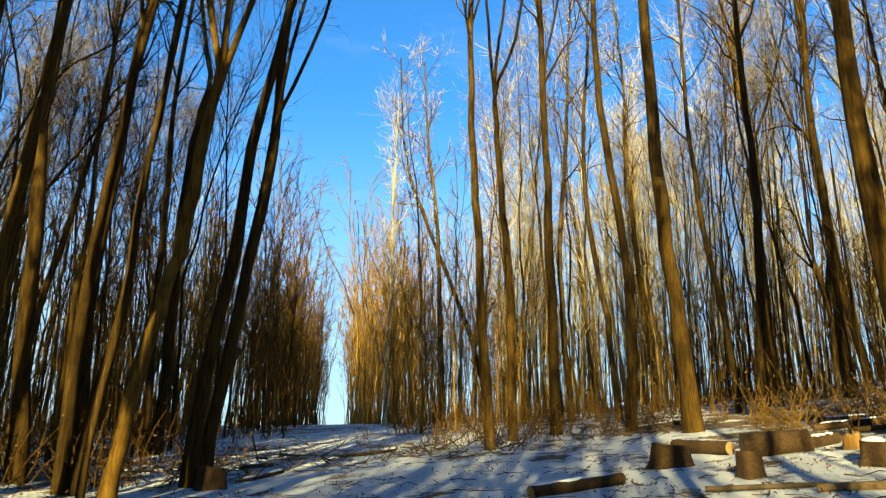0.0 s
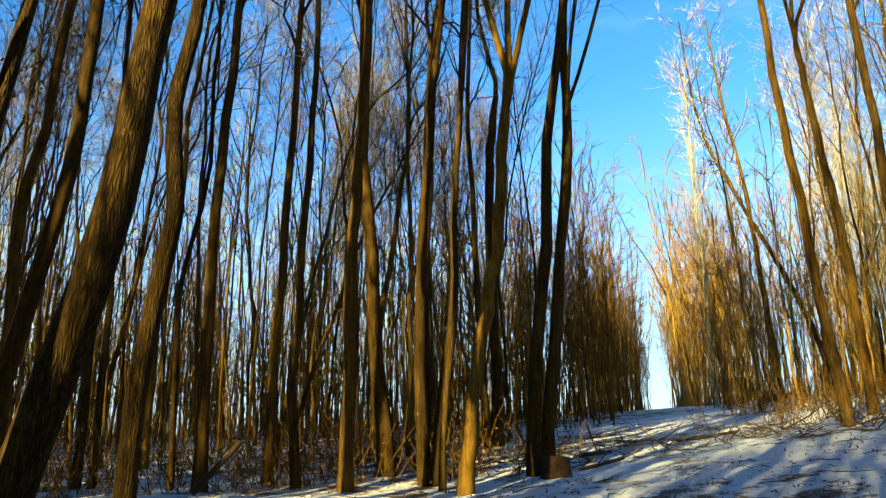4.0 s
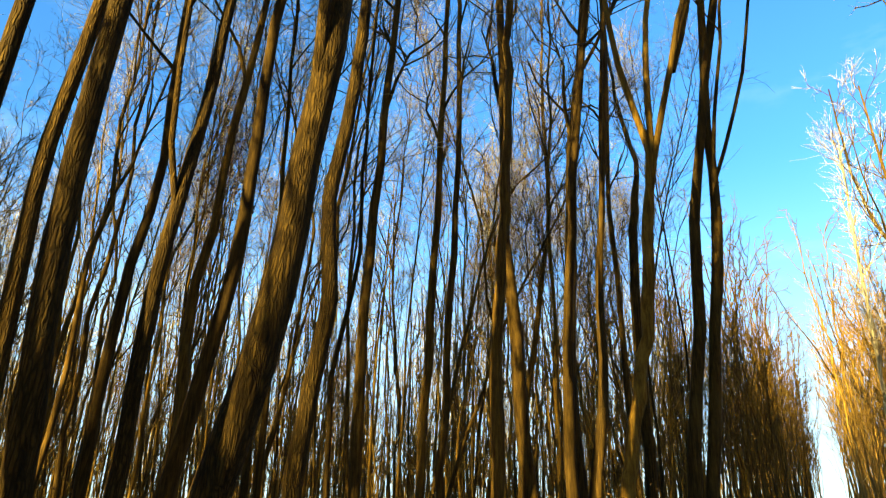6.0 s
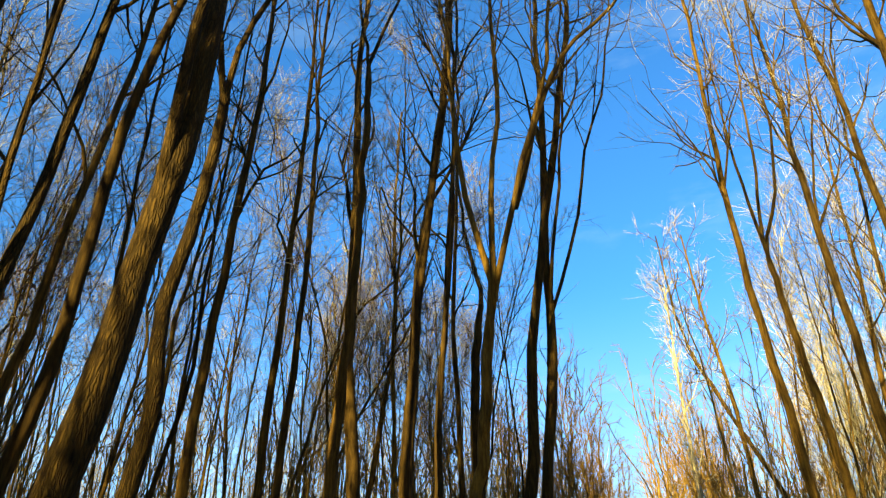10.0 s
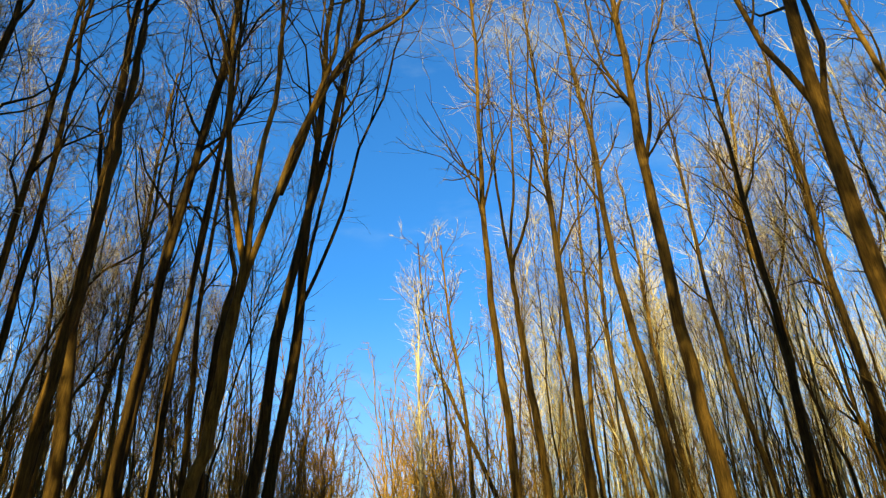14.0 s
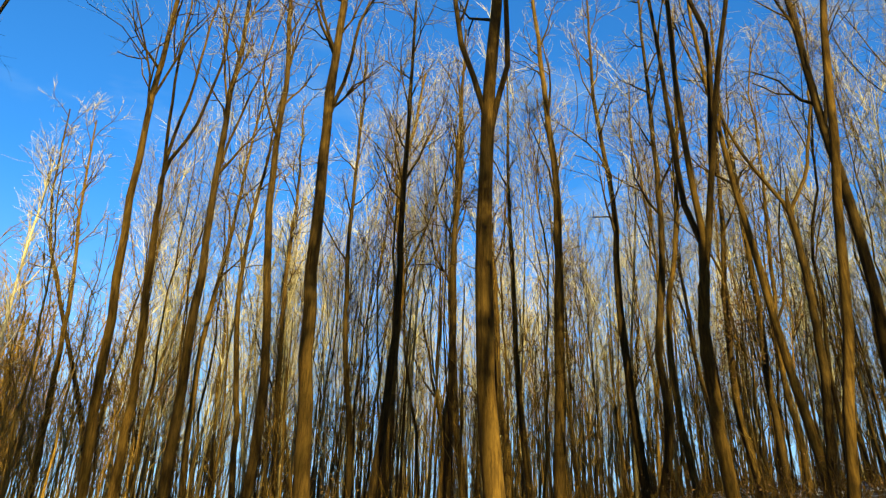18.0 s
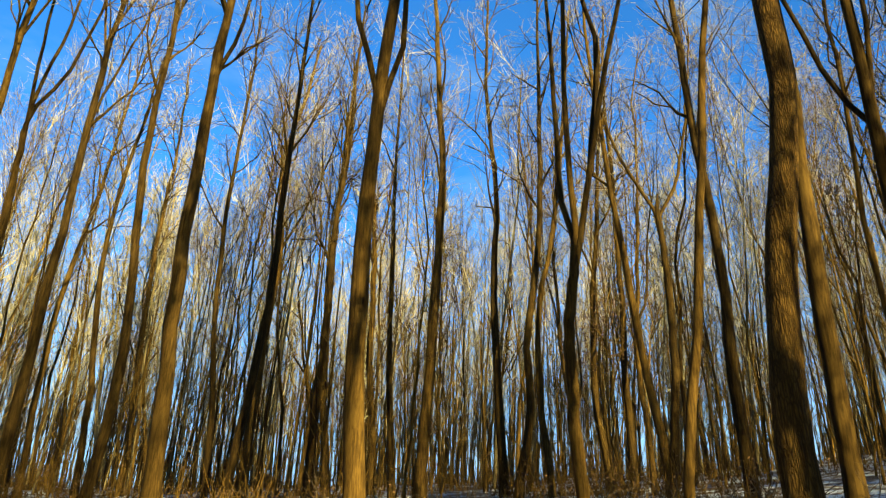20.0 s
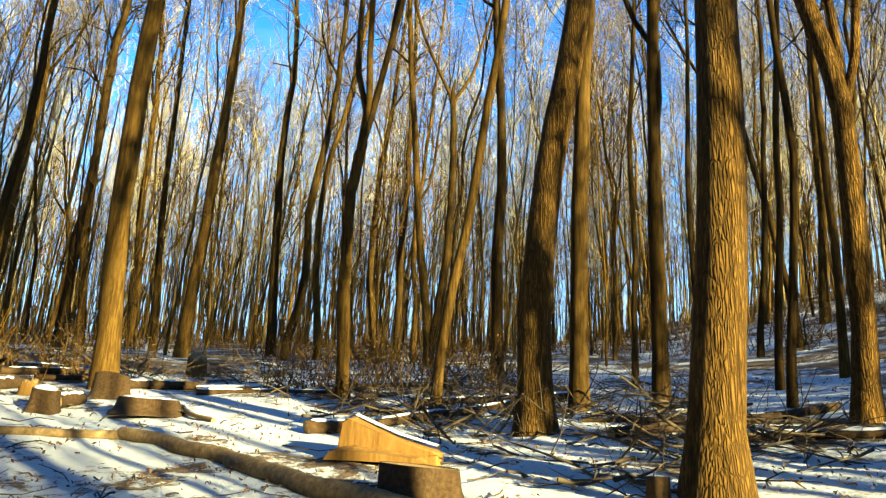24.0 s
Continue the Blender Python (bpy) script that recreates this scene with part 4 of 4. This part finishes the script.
        w = np.cross(u, r.normal(0, 1, 3))
        w /= np.linalg.norm(w) + 1e-9
        up = np.cross(u, w) * 0.25
        s = size * r.uniform(0.6, 1.3)
        V += [p - u * s, p - w * s * 0.5 + up * s, p + u * s, p + w * s * 0.5 + up * s]
        Q.append((4 * i, 4 * i + 1, 4 * i + 2, 4 * i + 3))
    return np.array(V), np.array(Q)


def litter_leaves(count):
    r = np.random.default_rng(43)
    places = []
    while len(places) < count:
        d, az = 3.5 + 24 * r.random() ** 1.2, r.uniform(-70, 92)
        x, y = d * math.sin(radians(az)), d * math.cos(radians(az))
        if noise.noise(Vector((x * 0.7, y * 0.7, 3))) + 0.35 * r.random() > 0.2:
            places.append(np.array((x, y, float(ground_z(x, y)) + r.uniform(0.02, 0.06))))
    v, q = leaf_arrays(r, places, 0.026)
    me = fast_mesh("fallen_leaves", v, q)
    me.materials.append(DEAD_LEAF)
    tagged(new("fallen_leaves", me), "curled brown leaves lying on the snow", "leaves", kind="stuff")


litter_leaves(8500)


def undergrowth(count):
    """Low leafless scrub with some dry leaves between the trees."""
    r = np.random.default_rng(47)
    T, leaves = Tubes(), []
    done = 0
    while done < count:
        d, az = 14.5 + 52 * r.random() ** 1.4, r.uniform(-80, 98)
        x, y = d * math.sin(radians(az)), d * math.cos(radians(az))
        side, along = ride_offset(x, y)
        if abs(side) < 2.2 and along > 0 or (az > -16 and d < (15 if 22 < az < 62 else 21)) or noise.noise(Vector((x * 0.13, y * 0.13, 9))) < -0.12:
            continue
        done += 1
        z, tall = float(ground_z(x, y)), r.uniform(0.5, 1.5) * (1 + d / 70)
        for _ in range(int(r.integers(3, 6))):
            w = np.array((*r.normal(0, 0.5, 2), 1.0))
            st = shoot(r, np.array((x + r.normal(0, 0.15), y + r.normal(0, 0.15), z - 0.03)), w / np.linalg.norm(w), tall * r.uniform(0.5, 1.1), 4, 0.05, 0.2)
            T.add(st, np.linspace(0.008 + d * 0.00015, 0.004, 4), 3)
            for _ in range(3):
                leaves.append(st[int(r.integers(1, 4))] + r.normal(0, 0.1, 3))
    tagged(new("undergrowth", T.mesh("undergrowth", BARK_THIN)), "low leafless brown scrub between the trees", "undergrowth", kind="stuff")
    v, q = leaf_arrays(r, leaves, 0.036)
    me = fast_mesh("scrub_leaves", v, q)
    me.materials.append(DEAD_LEAF)
    tagged(new("scrub_leaves", me), "dry brown leaves hanging on the scrub", "leaves", kind="stuff")


undergrowth(3400)


# ---- the wood behind: repeats of a few trees, then the far woods ----
def wood_tree(seed, height, diameter, limbs, subs, twigs, first, fine, sides=8, bends=3, spread_out=0.2):
    """Trunk, limb and twig tubes of one tree at the origin."""
    rng = np.random.default_rng(seed)
    ctrl, lean = [np.array((0, 0, -0.3)), np.zeros(3)], rng.normal(0, 0.04, 3)
    while ctrl[-1][2] < height - 0.6:
        step = min(height / 7, height - ctrl[-1][2])
        lean = lean * 0.75 + rng.normal(0, 0.055, 3)
        ctrl.append(ctrl[-1] + np.array((lean[0] * step, lean[1] * step, step)))
    path = smooth(ctrl, 16)
    path[2:] += rng.normal(0, 0.05, (14, 3)) * (1, 1, 0)
    radii = stem_radii(path, diameter / 2, height * 1.03, 0.35)
    T, L, C = Tubes(), Tubes(), Tubes()
    T.add(path, radii, sides)
    for _ in range(int(rng.integers(0, 4))):      # steep leaders that fork off the stem
        k = int(rng.integers(5, 11))
        s = shoot(rng, path[k], around(rng, path[k + 1] - path[k], rng.uniform(0.25, 0.5), rng.uniform(0, 6.28)), (height - path[k][2]) * rng.uniform(0.7, 0.95), 9, 0.16, 0.08)
        rs = np.linspace(radii[k] * 0.72, 0.012, 9)
        T.add(s, rs, sides - 2)
        branch_out(L, C, rng, s, rs, 0.25, limbs // 2, height * spread_out * 0.8, subs, twigs, fine, bends)
    branch_out(L, C, rng, path, radii, first, limbs, height * spread_out, subs, twigs, fine, bends)
    return T, L, C


def far_tree(*given, **more):
    """Arrays of one far tree: its wood, and its twigs."""
    T, L, C = wood_tree(*given, **more)
    T.join(L)
    return T.arrays(), C.arrays()


VARIANTS = []
for v in range(14):
    h = (19, 16, 21, 15, 18, 20, 14, 17, 19, 16, 18, 21, 17, 20)[v]
    T, L, C = wood_tree(500 + v, h, (0.13, 0.09, 0.17, 0.075, 0.11, 0.15, 0.065, 0.10, 0.13, 0.085, 0.12, 0.16, 0.19, 0.22)[v], 13, 6, 5, 0.42 + 0.03 * (v % 4), 0.0075, 8, 4)
    wood_bark = BARK_THIN if v % 3 == 1 else BARK
    T.join(L)
    VARIANTS.append((T.mesh("trunk", wood_bark), C.mesh("crown", TWIGS_TAN)))

rng = np.random.default_rng(7)
spots = [(o.location.x, o.location.y) for o in scene.objects if o.name.startswith("tree") and o.parent is None]


def free(x, y, gap):
    return all((x - a) ** 2 + (y - b) ** 2 > gap * gap for a, b in spots)


def allowed(x, y):
    """Where trees may stand: not on the ride, not in the felled clearing before the camera."""
    side, along = ride_offset(x, y)
    if along > 0 and abs(side) < 1.9 + 0.004 * along:
        return False
    d, az = math.hypot(x, y), math.degrees(math.atan2(x, y))
    if -82 < az < -16:
        return d > 18.5
    if -16 <= az < 2:             # only poles and far trees beside the ride
        return d > 78 and abs(side) > 2.2
    if 2 <= az < 20:
        return d > 33 - max(0, az) * 0.3
    if 20 <= az < 95:
        return d > 26 - (az - 20) * 0.06
    return d > 4.5


PROTO = {}


def plant(v, x, y, turn, size):
    m = pose(x, y, float(ground_z(x, y)), 0, 0, turn) @ Matrix.Diagonal((size, size, size, 1))
    if v in PROTO:
        return copy_thing(PROTO[v], m)
    root = new("tree")
    part("trunk", VARIANTS[v][0], root)
    part("crown", VARIANTS[v][1], root, "fine bare twigs")
    tagged(root, "slender bare deciduous tree standing among others", "tree", "trees of the wood")
    root.matrix_basis = m
    root.scale = (1, 1, 1)
    PROTO[v] = copy_thing(root, m)
    for o in (*root.children, root):
        bpy.data.objects.remove(o)
    return PROTO[v]


placed = 0
while placed < 195:
    d, az = math.sqrt(rng.uniform(18 ** 2, 46 ** 2)), rng.uniform(-84, 100)
    x, y = d * math.sin(radians(az)), d * math.cos(radians(az))
    if allowed(x, y) and free(x, y, 1.3):
        plant(int(rng.integers(14)), x, y, rng.uniform(0, 360), rng.uniform(0.85, 1.12))
        spots.append((x, y))
        placed += 1
placed = 0
while placed < 12:                # the wood is closer on the side of -x
    d, az = math.sqrt(rng.uniform(18 ** 2, 40 ** 2)), rng.uniform(-80, -16)
    x, y = d * math.sin(radians(az)), d * math.cos(radians(az))
    if allowed(x, y) and free(x, y, 1.0):
        plant(int(rng.integers(14)), x, y, rng.uniform(0, 360), rng.uniform(0.8, 1.05))
        spots.append((x, y))
        placed += 1


def far_wood(name, label, kinds, count, place, mats, grow=False):
    """Many trees too far to count, joined."""
    V, Q, n = [[], []], [[], []], [0, 0]
    for _ in range(count):
        x, y = place()
        s, a = (rng.choice((0.5, 0.7, 0.9, 1.0, 1.15, 1.5)) * rng.uniform(0.8, 1.15) * min(1.6, 0.45 + 0.014 * math.hypot(x, y)) if grow else rng.uniform(0.8, 1.15)), rng.uniform(0, 6.28)
        rot = np.array(((math.cos(a), -math.sin(a), 0), (math.sin(a), math.cos(a), 0), (0, 0, 1))) * s
        for k, (v, q) in enumerate(kinds[int(rng.integers(len(kinds)))]):
            V[k].append(v @ rot.T + np.array((x, y, float(ground_z(x, y)))))
            Q[k].append(q + n[k])
            n[k] += len(v)
    for k in (0, 1):
        me = fast_mesh(name, np.concatenate(V[k]), np.concatenate(Q[k]))
        me.materials.append(mats[k])
        tagged(new(name + ("_trunks", "_twigs")[k], me), label[k], "woods", kind="stuff")


def iter_spots(spots_given):
    left = iter(spots_given)
    return lambda: next(left)


def spread(d0, d1, a0, a1):
    def place():
        while True:
            d, az = math.sqrt(rng.uniform(d0 ** 2, d1 ** 2)), rng.uniform(a0, a1)
            x, y = d * math.sin(radians(az)), d * math.cos(radians(az))
            if allowed(x, y):
                return x, y
    return place


far_kinds = []
for v in range(8):
    far_kinds.append(far_tree(700 + v, 17 + 6 * (v % 4) / 3, 0.11 + 0.025 * (v % 5), 11, 4, 4, 0.3, 0.013, 5))
far_wood("far_wood", ("distant grey-brown tree trunks", "distant bare twigs coloured a pale sunlit cream"), far_kinds, 230, spread(44, 95, -84, 100), (BARK_FAR, TWIGS_SUNLIT))
far_wood("hillside_wood", ("tree trunks on the rising slope", "dense bare twigs on the rising slope, coloured a pale sunlit cream"), far_kinds, 60, spread(40, 80, 12, 96), (BARK_FAR, TWIGS_SUNLIT))


def bare_trunk(seed, height, diameter, limbs=5):
    """A far stem with a few side limbs."""
    r = np.random.default_rng(seed)
    T, C = Tubes(), Tubes()
    path = shoot(r, (0, 0, -0.3), (r.normal(0, 0.03), r.normal(0, 0.03), 1), height, 6, 0.1, 0.045)
    T.add(path, np.linspace(diameter / 2, 0.02, 6), 5)
    for _ in range(limbs):
        j = int(r.integers(1, 5))
        limb = shoot(r, path[j], around(r, path[j + 1] - path[j], r.uniform(0.4, 0.8), r.uniform(0, 6.28)), height * r.uniform(0.12, 0.25), 4, 0.12, 0.15)
        C.add(limb, np.linspace(diameter * 0.16, 0.012, 4), 3)
        C.add(shoot(r, limb[1], around(r, limb[2] - limb[1], 0.6, r.uniform(0, 6.28)), height * 0.12, 3, 0.1, 0.15), np.array((0.02, 0.016, 0.01)), 3)
    return T.arrays(), C.arrays()


far_stems = [bare_trunk(640 + v, 12 + 2.2 * (v % 5), 0.075 + 0.025 * (v % 4), 3) for v in range(10)]
far_wood("far_stems", ("distant close-standing stems", "distant bare limbs"), far_stems, 1050, spread(42, 125, -86, 102), (BARK_FAR, TWIGS_SUNLIT))


low_stems = [bare_trunk(740 + v, 6.5 + 1.3 * (v % 5), 0.07 + 0.03 * (v % 3), 5) for v in range(10)]
far_wood("far_thicket", ("distant brown thicket of young stems", "distant brown bare branches"), low_stems, 700, spread(46, 100, -86, 102), (BARK_THIN, TWIGS_BROWN))
far_wood("slope_thicket", ("thin dark young stems crowding the slope", "bare brown branches of young stems on the slope"), low_stems, 720, spread(27, 85, 3, 100), (BARK, TWIGS_BROWN))


def feathered(seed, height, diameter, sprays):
    """A far slender tree feathered with fine upswept twigs."""
    r = np.random.default_rng(seed)
    T, C = Tubes(), Tubes()
    path = shoot(r, (0, 0, -0.3), (r.normal(0, 0.04), r.normal(0, 0.04), 1), height, 7, 0.1, 0.05)
    T.add(path, np.linspace(diameter / 2, 0.015, 7), 4)
    for k in range(sprays):
        f = 0.14 + 0.84 * ((k + r.random()) / sprays) ** 0.8
        j = min(int(f * 6), 5)
        at = path[j] + (path[j + 1] - path[j]) * (f * 6 - j)
        limb = shoot(r, at, around(r, path[j + 1] - path[j], r.uniform(0.35, 0.85), r.uniform(0, 6.28)), height * r.uniform(0.1, 0.2) * (1.25 - f * 0.6), 4, 0.16, 0.2)
        C.add(limb, np.linspace(0.02, 0.010, 4), 3)
        for _ in range(9):
            i = int(r.integers(1, 4))
            a = limb[i - 1] + (limb[i] - limb[i - 1]) * r.random()
            way = around(r, limb[i] - limb[i - 1], r.uniform(0.25, 0.9), r.uniform(0, 6.28)) + np.array((0, 0, 0.3))
            C.add(np.array((a, a + way * r.uniform(0.5, 1.5))), np.array((0.012, 0.007)), 3)
    return T.arrays(), C.arrays()


feathers = [feathered(900 + v, 15 + 2.2 * (v % 5), 0.09 + 0.03 * (v % 4), 17) for v in range(10)]
far_wood("feathered_wood", ("thin distant stems on the rising slope", "dense feathery twigs of the distant wood, coloured a pale sunlit cream"), feathers, 460, spread(36, 86, 4, 100), (BARK_FAR, TWIGS_SUNLIT))
left_stems = [bare_trunk(760 + v, 6.0 + 1.5 * (v % 5), 0.06 + 0.03 * (v % 3), 6) for v in range(10)]
far_wood("shaded_thicket", ("close-standing shaded young stems", "bare brown branches of shaded young stems"), left_stems, 430, spread(24, 62, -86, -13), (BARK_THIN, TWIGS_BROWN))


def towards_sun(q, p):
    """A place p metres from the camera towards the sun and q across that line."""
    a = radians(SUN_AZ - 180)
    return q * math.cos(a) - p * math.sin(a), -q * math.sin(a) - p * math.cos(a)


def unseen(x, y):
    return math.hypot(x, y) > 4.5 and not -80 < math.degrees(math.atan2(x, y)) < 102


def back_spot():
    """Unseen trees added at the camera's back to block the sun, dense on the side of -x, thin towards the clearing."""
    while True:
        q, p = rng.uniform(-48, 36), rng.uniform(2, 38)
        x, y = towards_sun(q, p)
        # the gaps in q let sun through to chosen trunks
        if not unseen(x, y) or -6.95 < q < -6.0 or -9.8 < q < -8.85 or 10.2 < q < 10.8 or -9.5 < q < -2.2 and rng.random() < 0.55:
            continue
        if 0.5 < q < 8 and (p < 26 or rng.random() < 0.85) or 8 <= q < 13 and rng.random() < 0.65:
            continue
        return x, y


back_kinds = []
for v in range(6):
    back_kinds.append(far_tree(680 + v, 19 + v % 4, 0.22 + 0.03 * (v % 4), 9, 3, 1, 0.4, 0.022, 6, 2))
far_wood("wood_behind", ("unseen tree trunks added behind to block the sun", "unseen bare limbs added behind to block the sun"), back_kinds, 170, back_spot, (BARK, TWIGS_SUNLIT))


def old_spot():
    """Unseen old trees added close by at the camera's back for shade, on the side of -x."""
    while True:
        q, p = rng.uniform(-30, -7.1), rng.uniform(2, 14)
        x, y = towards_sun(q, p)
        if unseen(x, y) and not -9.8 < q < -8.85 and not (-24 < q < -14 and rng.random() < 0.6):
            return x, y


old_kinds = []
for v in range(4):
    old_kinds.append(far_tree(690 + v, 23 + v, 0.3 + 0.03 * v, 11, 3, 1, 0.36, 0.024, 6, 2))
far_wood("old_trees_behind", ("trunks of unseen old trees added for shade", "bare limbs of unseen old trees added for shade"), old_kinds, 54, old_spot, (BARK, TWIGS_SUNLIT))


# unseen trees added one by one to shade single trunks
near_kinds = [far_tree(1400 + v, 22 + v, 0.34, 16, 6, 4, 0.36, 0.016, 6, 3) for v in range(3)]
near_spots = ((-7.3, 4.6), (-5.6, 5.2), (-10.3, 4.0), (-11.9, 5.5))
far_wood("near_trees_behind", ("trunks of unseen trees added close behind for shade", "bare limbs of unseen trees added close behind for shade"), near_kinds, len(near_spots), iter_spots([towards_sun(*c) for c in near_spots]), (BARK, TWIGS_SUNLIT))
dense_kinds = [far_tree(1450 + v, 22 + v, 0.3, 22, 7, 6, 0.4, 0.018, 6, 3) for v in range(3)]
dense_spots = ((5.9, 8.5), (7.4, 9.5), (8.7, 8.0), (7.15, 14.5))
far_wood("bushy_trees_behind", ("trunks of unseen bushy trees added for shade", "dense bare limbs of unseen bushy trees added for shade"), dense_kinds, len(dense_spots), iter_spots([towards_sun(*c) for c in dense_spots]), (BARK, TWIGS_SUNLIT))


def back_growth_spot(q0, q1):
    """Unseen young growth added close behind the camera to shade ground and low trunks."""
    def place():
        while True:
            q, p = rng.uniform(q0, q1), rng.uniform(5, 26)
            x, y = towards_sun(q, p)
            if unseen(x, y) and not -4.7 < q < -3.9 and not -6.95 < q < -6.0 and not -9.8 < q < -8.85 and not 4.2 < q < 7.5 and not 10.1 < q < 10.9:
                return x, y
    return place


# unseen stems added to break up the sun on ground and trunks
tall_growth = [bare_trunk(660 + v, 12.5 + v % 4, 0.15 + 0.02 * (v % 3), 7) for v in range(6)]
low_growth = [bare_trunk(670 + v, 8.5 + v % 4, 0.12 + 0.02 * (v % 3)) for v in range(6)]
far_wood("young_growth_behind", ("unseen young stems added behind for shade", "bare limbs of the unseen young stems added for shade"), tall_growth, 190, back_growth_spot(-46, 0.0), (BARK_THIN, TWIGS_BROWN))
far_wood("hazel_behind", ("unseen young stems added to shade the ride", "bare branches of the unseen stems that shade the ride"), low_growth, 120, back_growth_spot(-5.9, -0.6), (BARK_THIN, TWIGS_BROWN))
far_wood("low_growth_behind", ("unseen low young stems added to shade the clearing", "bare limbs of the unseen low stems added for shade"), low_growth, 150, back_growth_spot(0.4, 18), (BARK_THIN, TWIGS_BROWN))
# unseen high crowns added to dim the upper trunks
veil_kinds = [far_tree(1300 + v, 23 + v, 0.26 + 0.03 * v, 14, 6, 3, 0.58, 0.018, 6, 3) for v in range(4)]
tall_spots = ((4.5, 8.5), (2.55, 7.0), (12.0, 12.0), (1.1, 6.5), (8.7, 15.0), (5.0, 16.0), (9.6, 17.0), (2.4, 17.0), (0.4, 14.0), (-7.4, 9.0), (-5.4, 12.0), (-10.3, 11.0), (-3.6, 13.0), (-1.2, 16.0))
far_wood("tall_trees_behind", ("trunks of a few unseen tall trees added for shade", "bare limbs of the unseen tall trees added for shade"), veil_kinds, len(tall_spots), iter_spots([towards_sun(*c) for c in tall_spots]), (BARK, TWIGS_SUNLIT))

pole_kinds = []
for v in range(8):
    pole_kinds.append(far_tree(800 + v, 6.5 + 4 * (v % 4) / 3, 0.06 + 0.014 * (v % 4), 7, 3, 2, 0.2, 0.010, 4, 2))


def thicket_spot(chance=0.6):
    while True:
        along = rng.uniform(30, 130)
        side = (1.7 - 0.006 * max(0, along - 50) + abs(rng.normal(0, 0.4)) + rng.uniform(0, 7.5)) * (1 if rng.random() < chance else -1)
        x = side * math.cos(RIDE_AZ) + along * math.sin(RIDE_AZ)
        y = along * math.cos(RIDE_AZ) - side * math.sin(RIDE_AZ)
        if noise.noise(Vector((x * 0.22, y * 0.12, 5))) + 0.5 * rng.random() > 0.1:
            return x, y


# same poles both sides: sunlit gold on one, shaded brown on the other
far_wood("pole_thicket", ("dense thicket of slender young poles beside the ride, coloured sunlit gold", "fine bare twigs of the young poles"), pole_kinds, 330, lambda: thicket_spot(1.0), (BARK_SUNLIT, BARK_SUNLIT), True)
far_wood("brown_pole_thicket", ("dense thicket of slender poles beside the ride, coloured shaded brown", "fine bare twigs of the poles coloured shaded brown"), pole_kinds, 420, lambda: thicket_spot(0.0), (BARK_THIN, TWIGS_BROWN), True)
bush_kinds = []
for v in range(8):
    bush_kinds.append(far_tree(850 + v, 5.5 + 6 * (v % 4) / 3, 0.05 + 0.014 * (v % 4), 9, 4, 2, 0.08, 0.011, 4, 2))
far_wood("young_growth", ("slender young poles between the older trees", "fine bare twigs of young growth"), bush_kinds, 300, spread(21, 75, -84, 100), (BARK_THIN, TWIGS_BROWN))

brown_stems = [bare_trunk(780 + v, 8.0 + 1.3 * (v % 5), 0.06 + 0.025 * (v % 3), 9) for v in range(10)]
far_wood("brown_growth", ("slender brown young stems crowding the wood", "dense brown bare branches of young stems"), brown_stems, 520, spread(30, 62, -86, -14), (BARK_THIN, TWIGS_BROWN))


# ---- dry leaves kept on young trees ----
def kept_leaves():
    r = np.random.default_rng(53)
    places = []
    for _ in range(420):
        x, y = thicket_spot()
        z = float(ground_z(x, y))
        for _ in range(26):
            places.append(np.array((x, y, z)) + np.array((*r.normal(0, 0.5, 2), r.uniform(1.0, 8.5))))
    for cx, cy, cz, rad, n in ((21.4, 18.2, 9.6, 1.8, 600), (24.0, 10.7, 12.0, 2.0, 450), (19.5, 17.3, 8.0, 1.6, 300), (24.8, 17.2, 11.8, 1.8, 350), (-11.3, 8.5, 7.2, 0.9, 260), (-22.0, 26.0, 8.0, 2.4, 500), (-20.0, 17.0, 6.0, 2.6, 500), (-24.0, 10.0, 7.0, 3.0, 600), (9.0, 27.0, 4.0, 2.0, 300)):
        for _ in range(n):
            places.append(np.array((cx, cy, cz)) + r.normal(0, rad * 0.5, 3) * (1, 1, 1.3))
    v, q = leaf_arrays(r, places, 0.05)
    me = fast_mesh("kept_leaves", v, q)
    me.materials.append(DEAD_LEAF)
    tagged(new("kept_leaves", me), "dry orange-brown leaves kept on young trees", "leaves", kind="stuff")


kept_leaves()
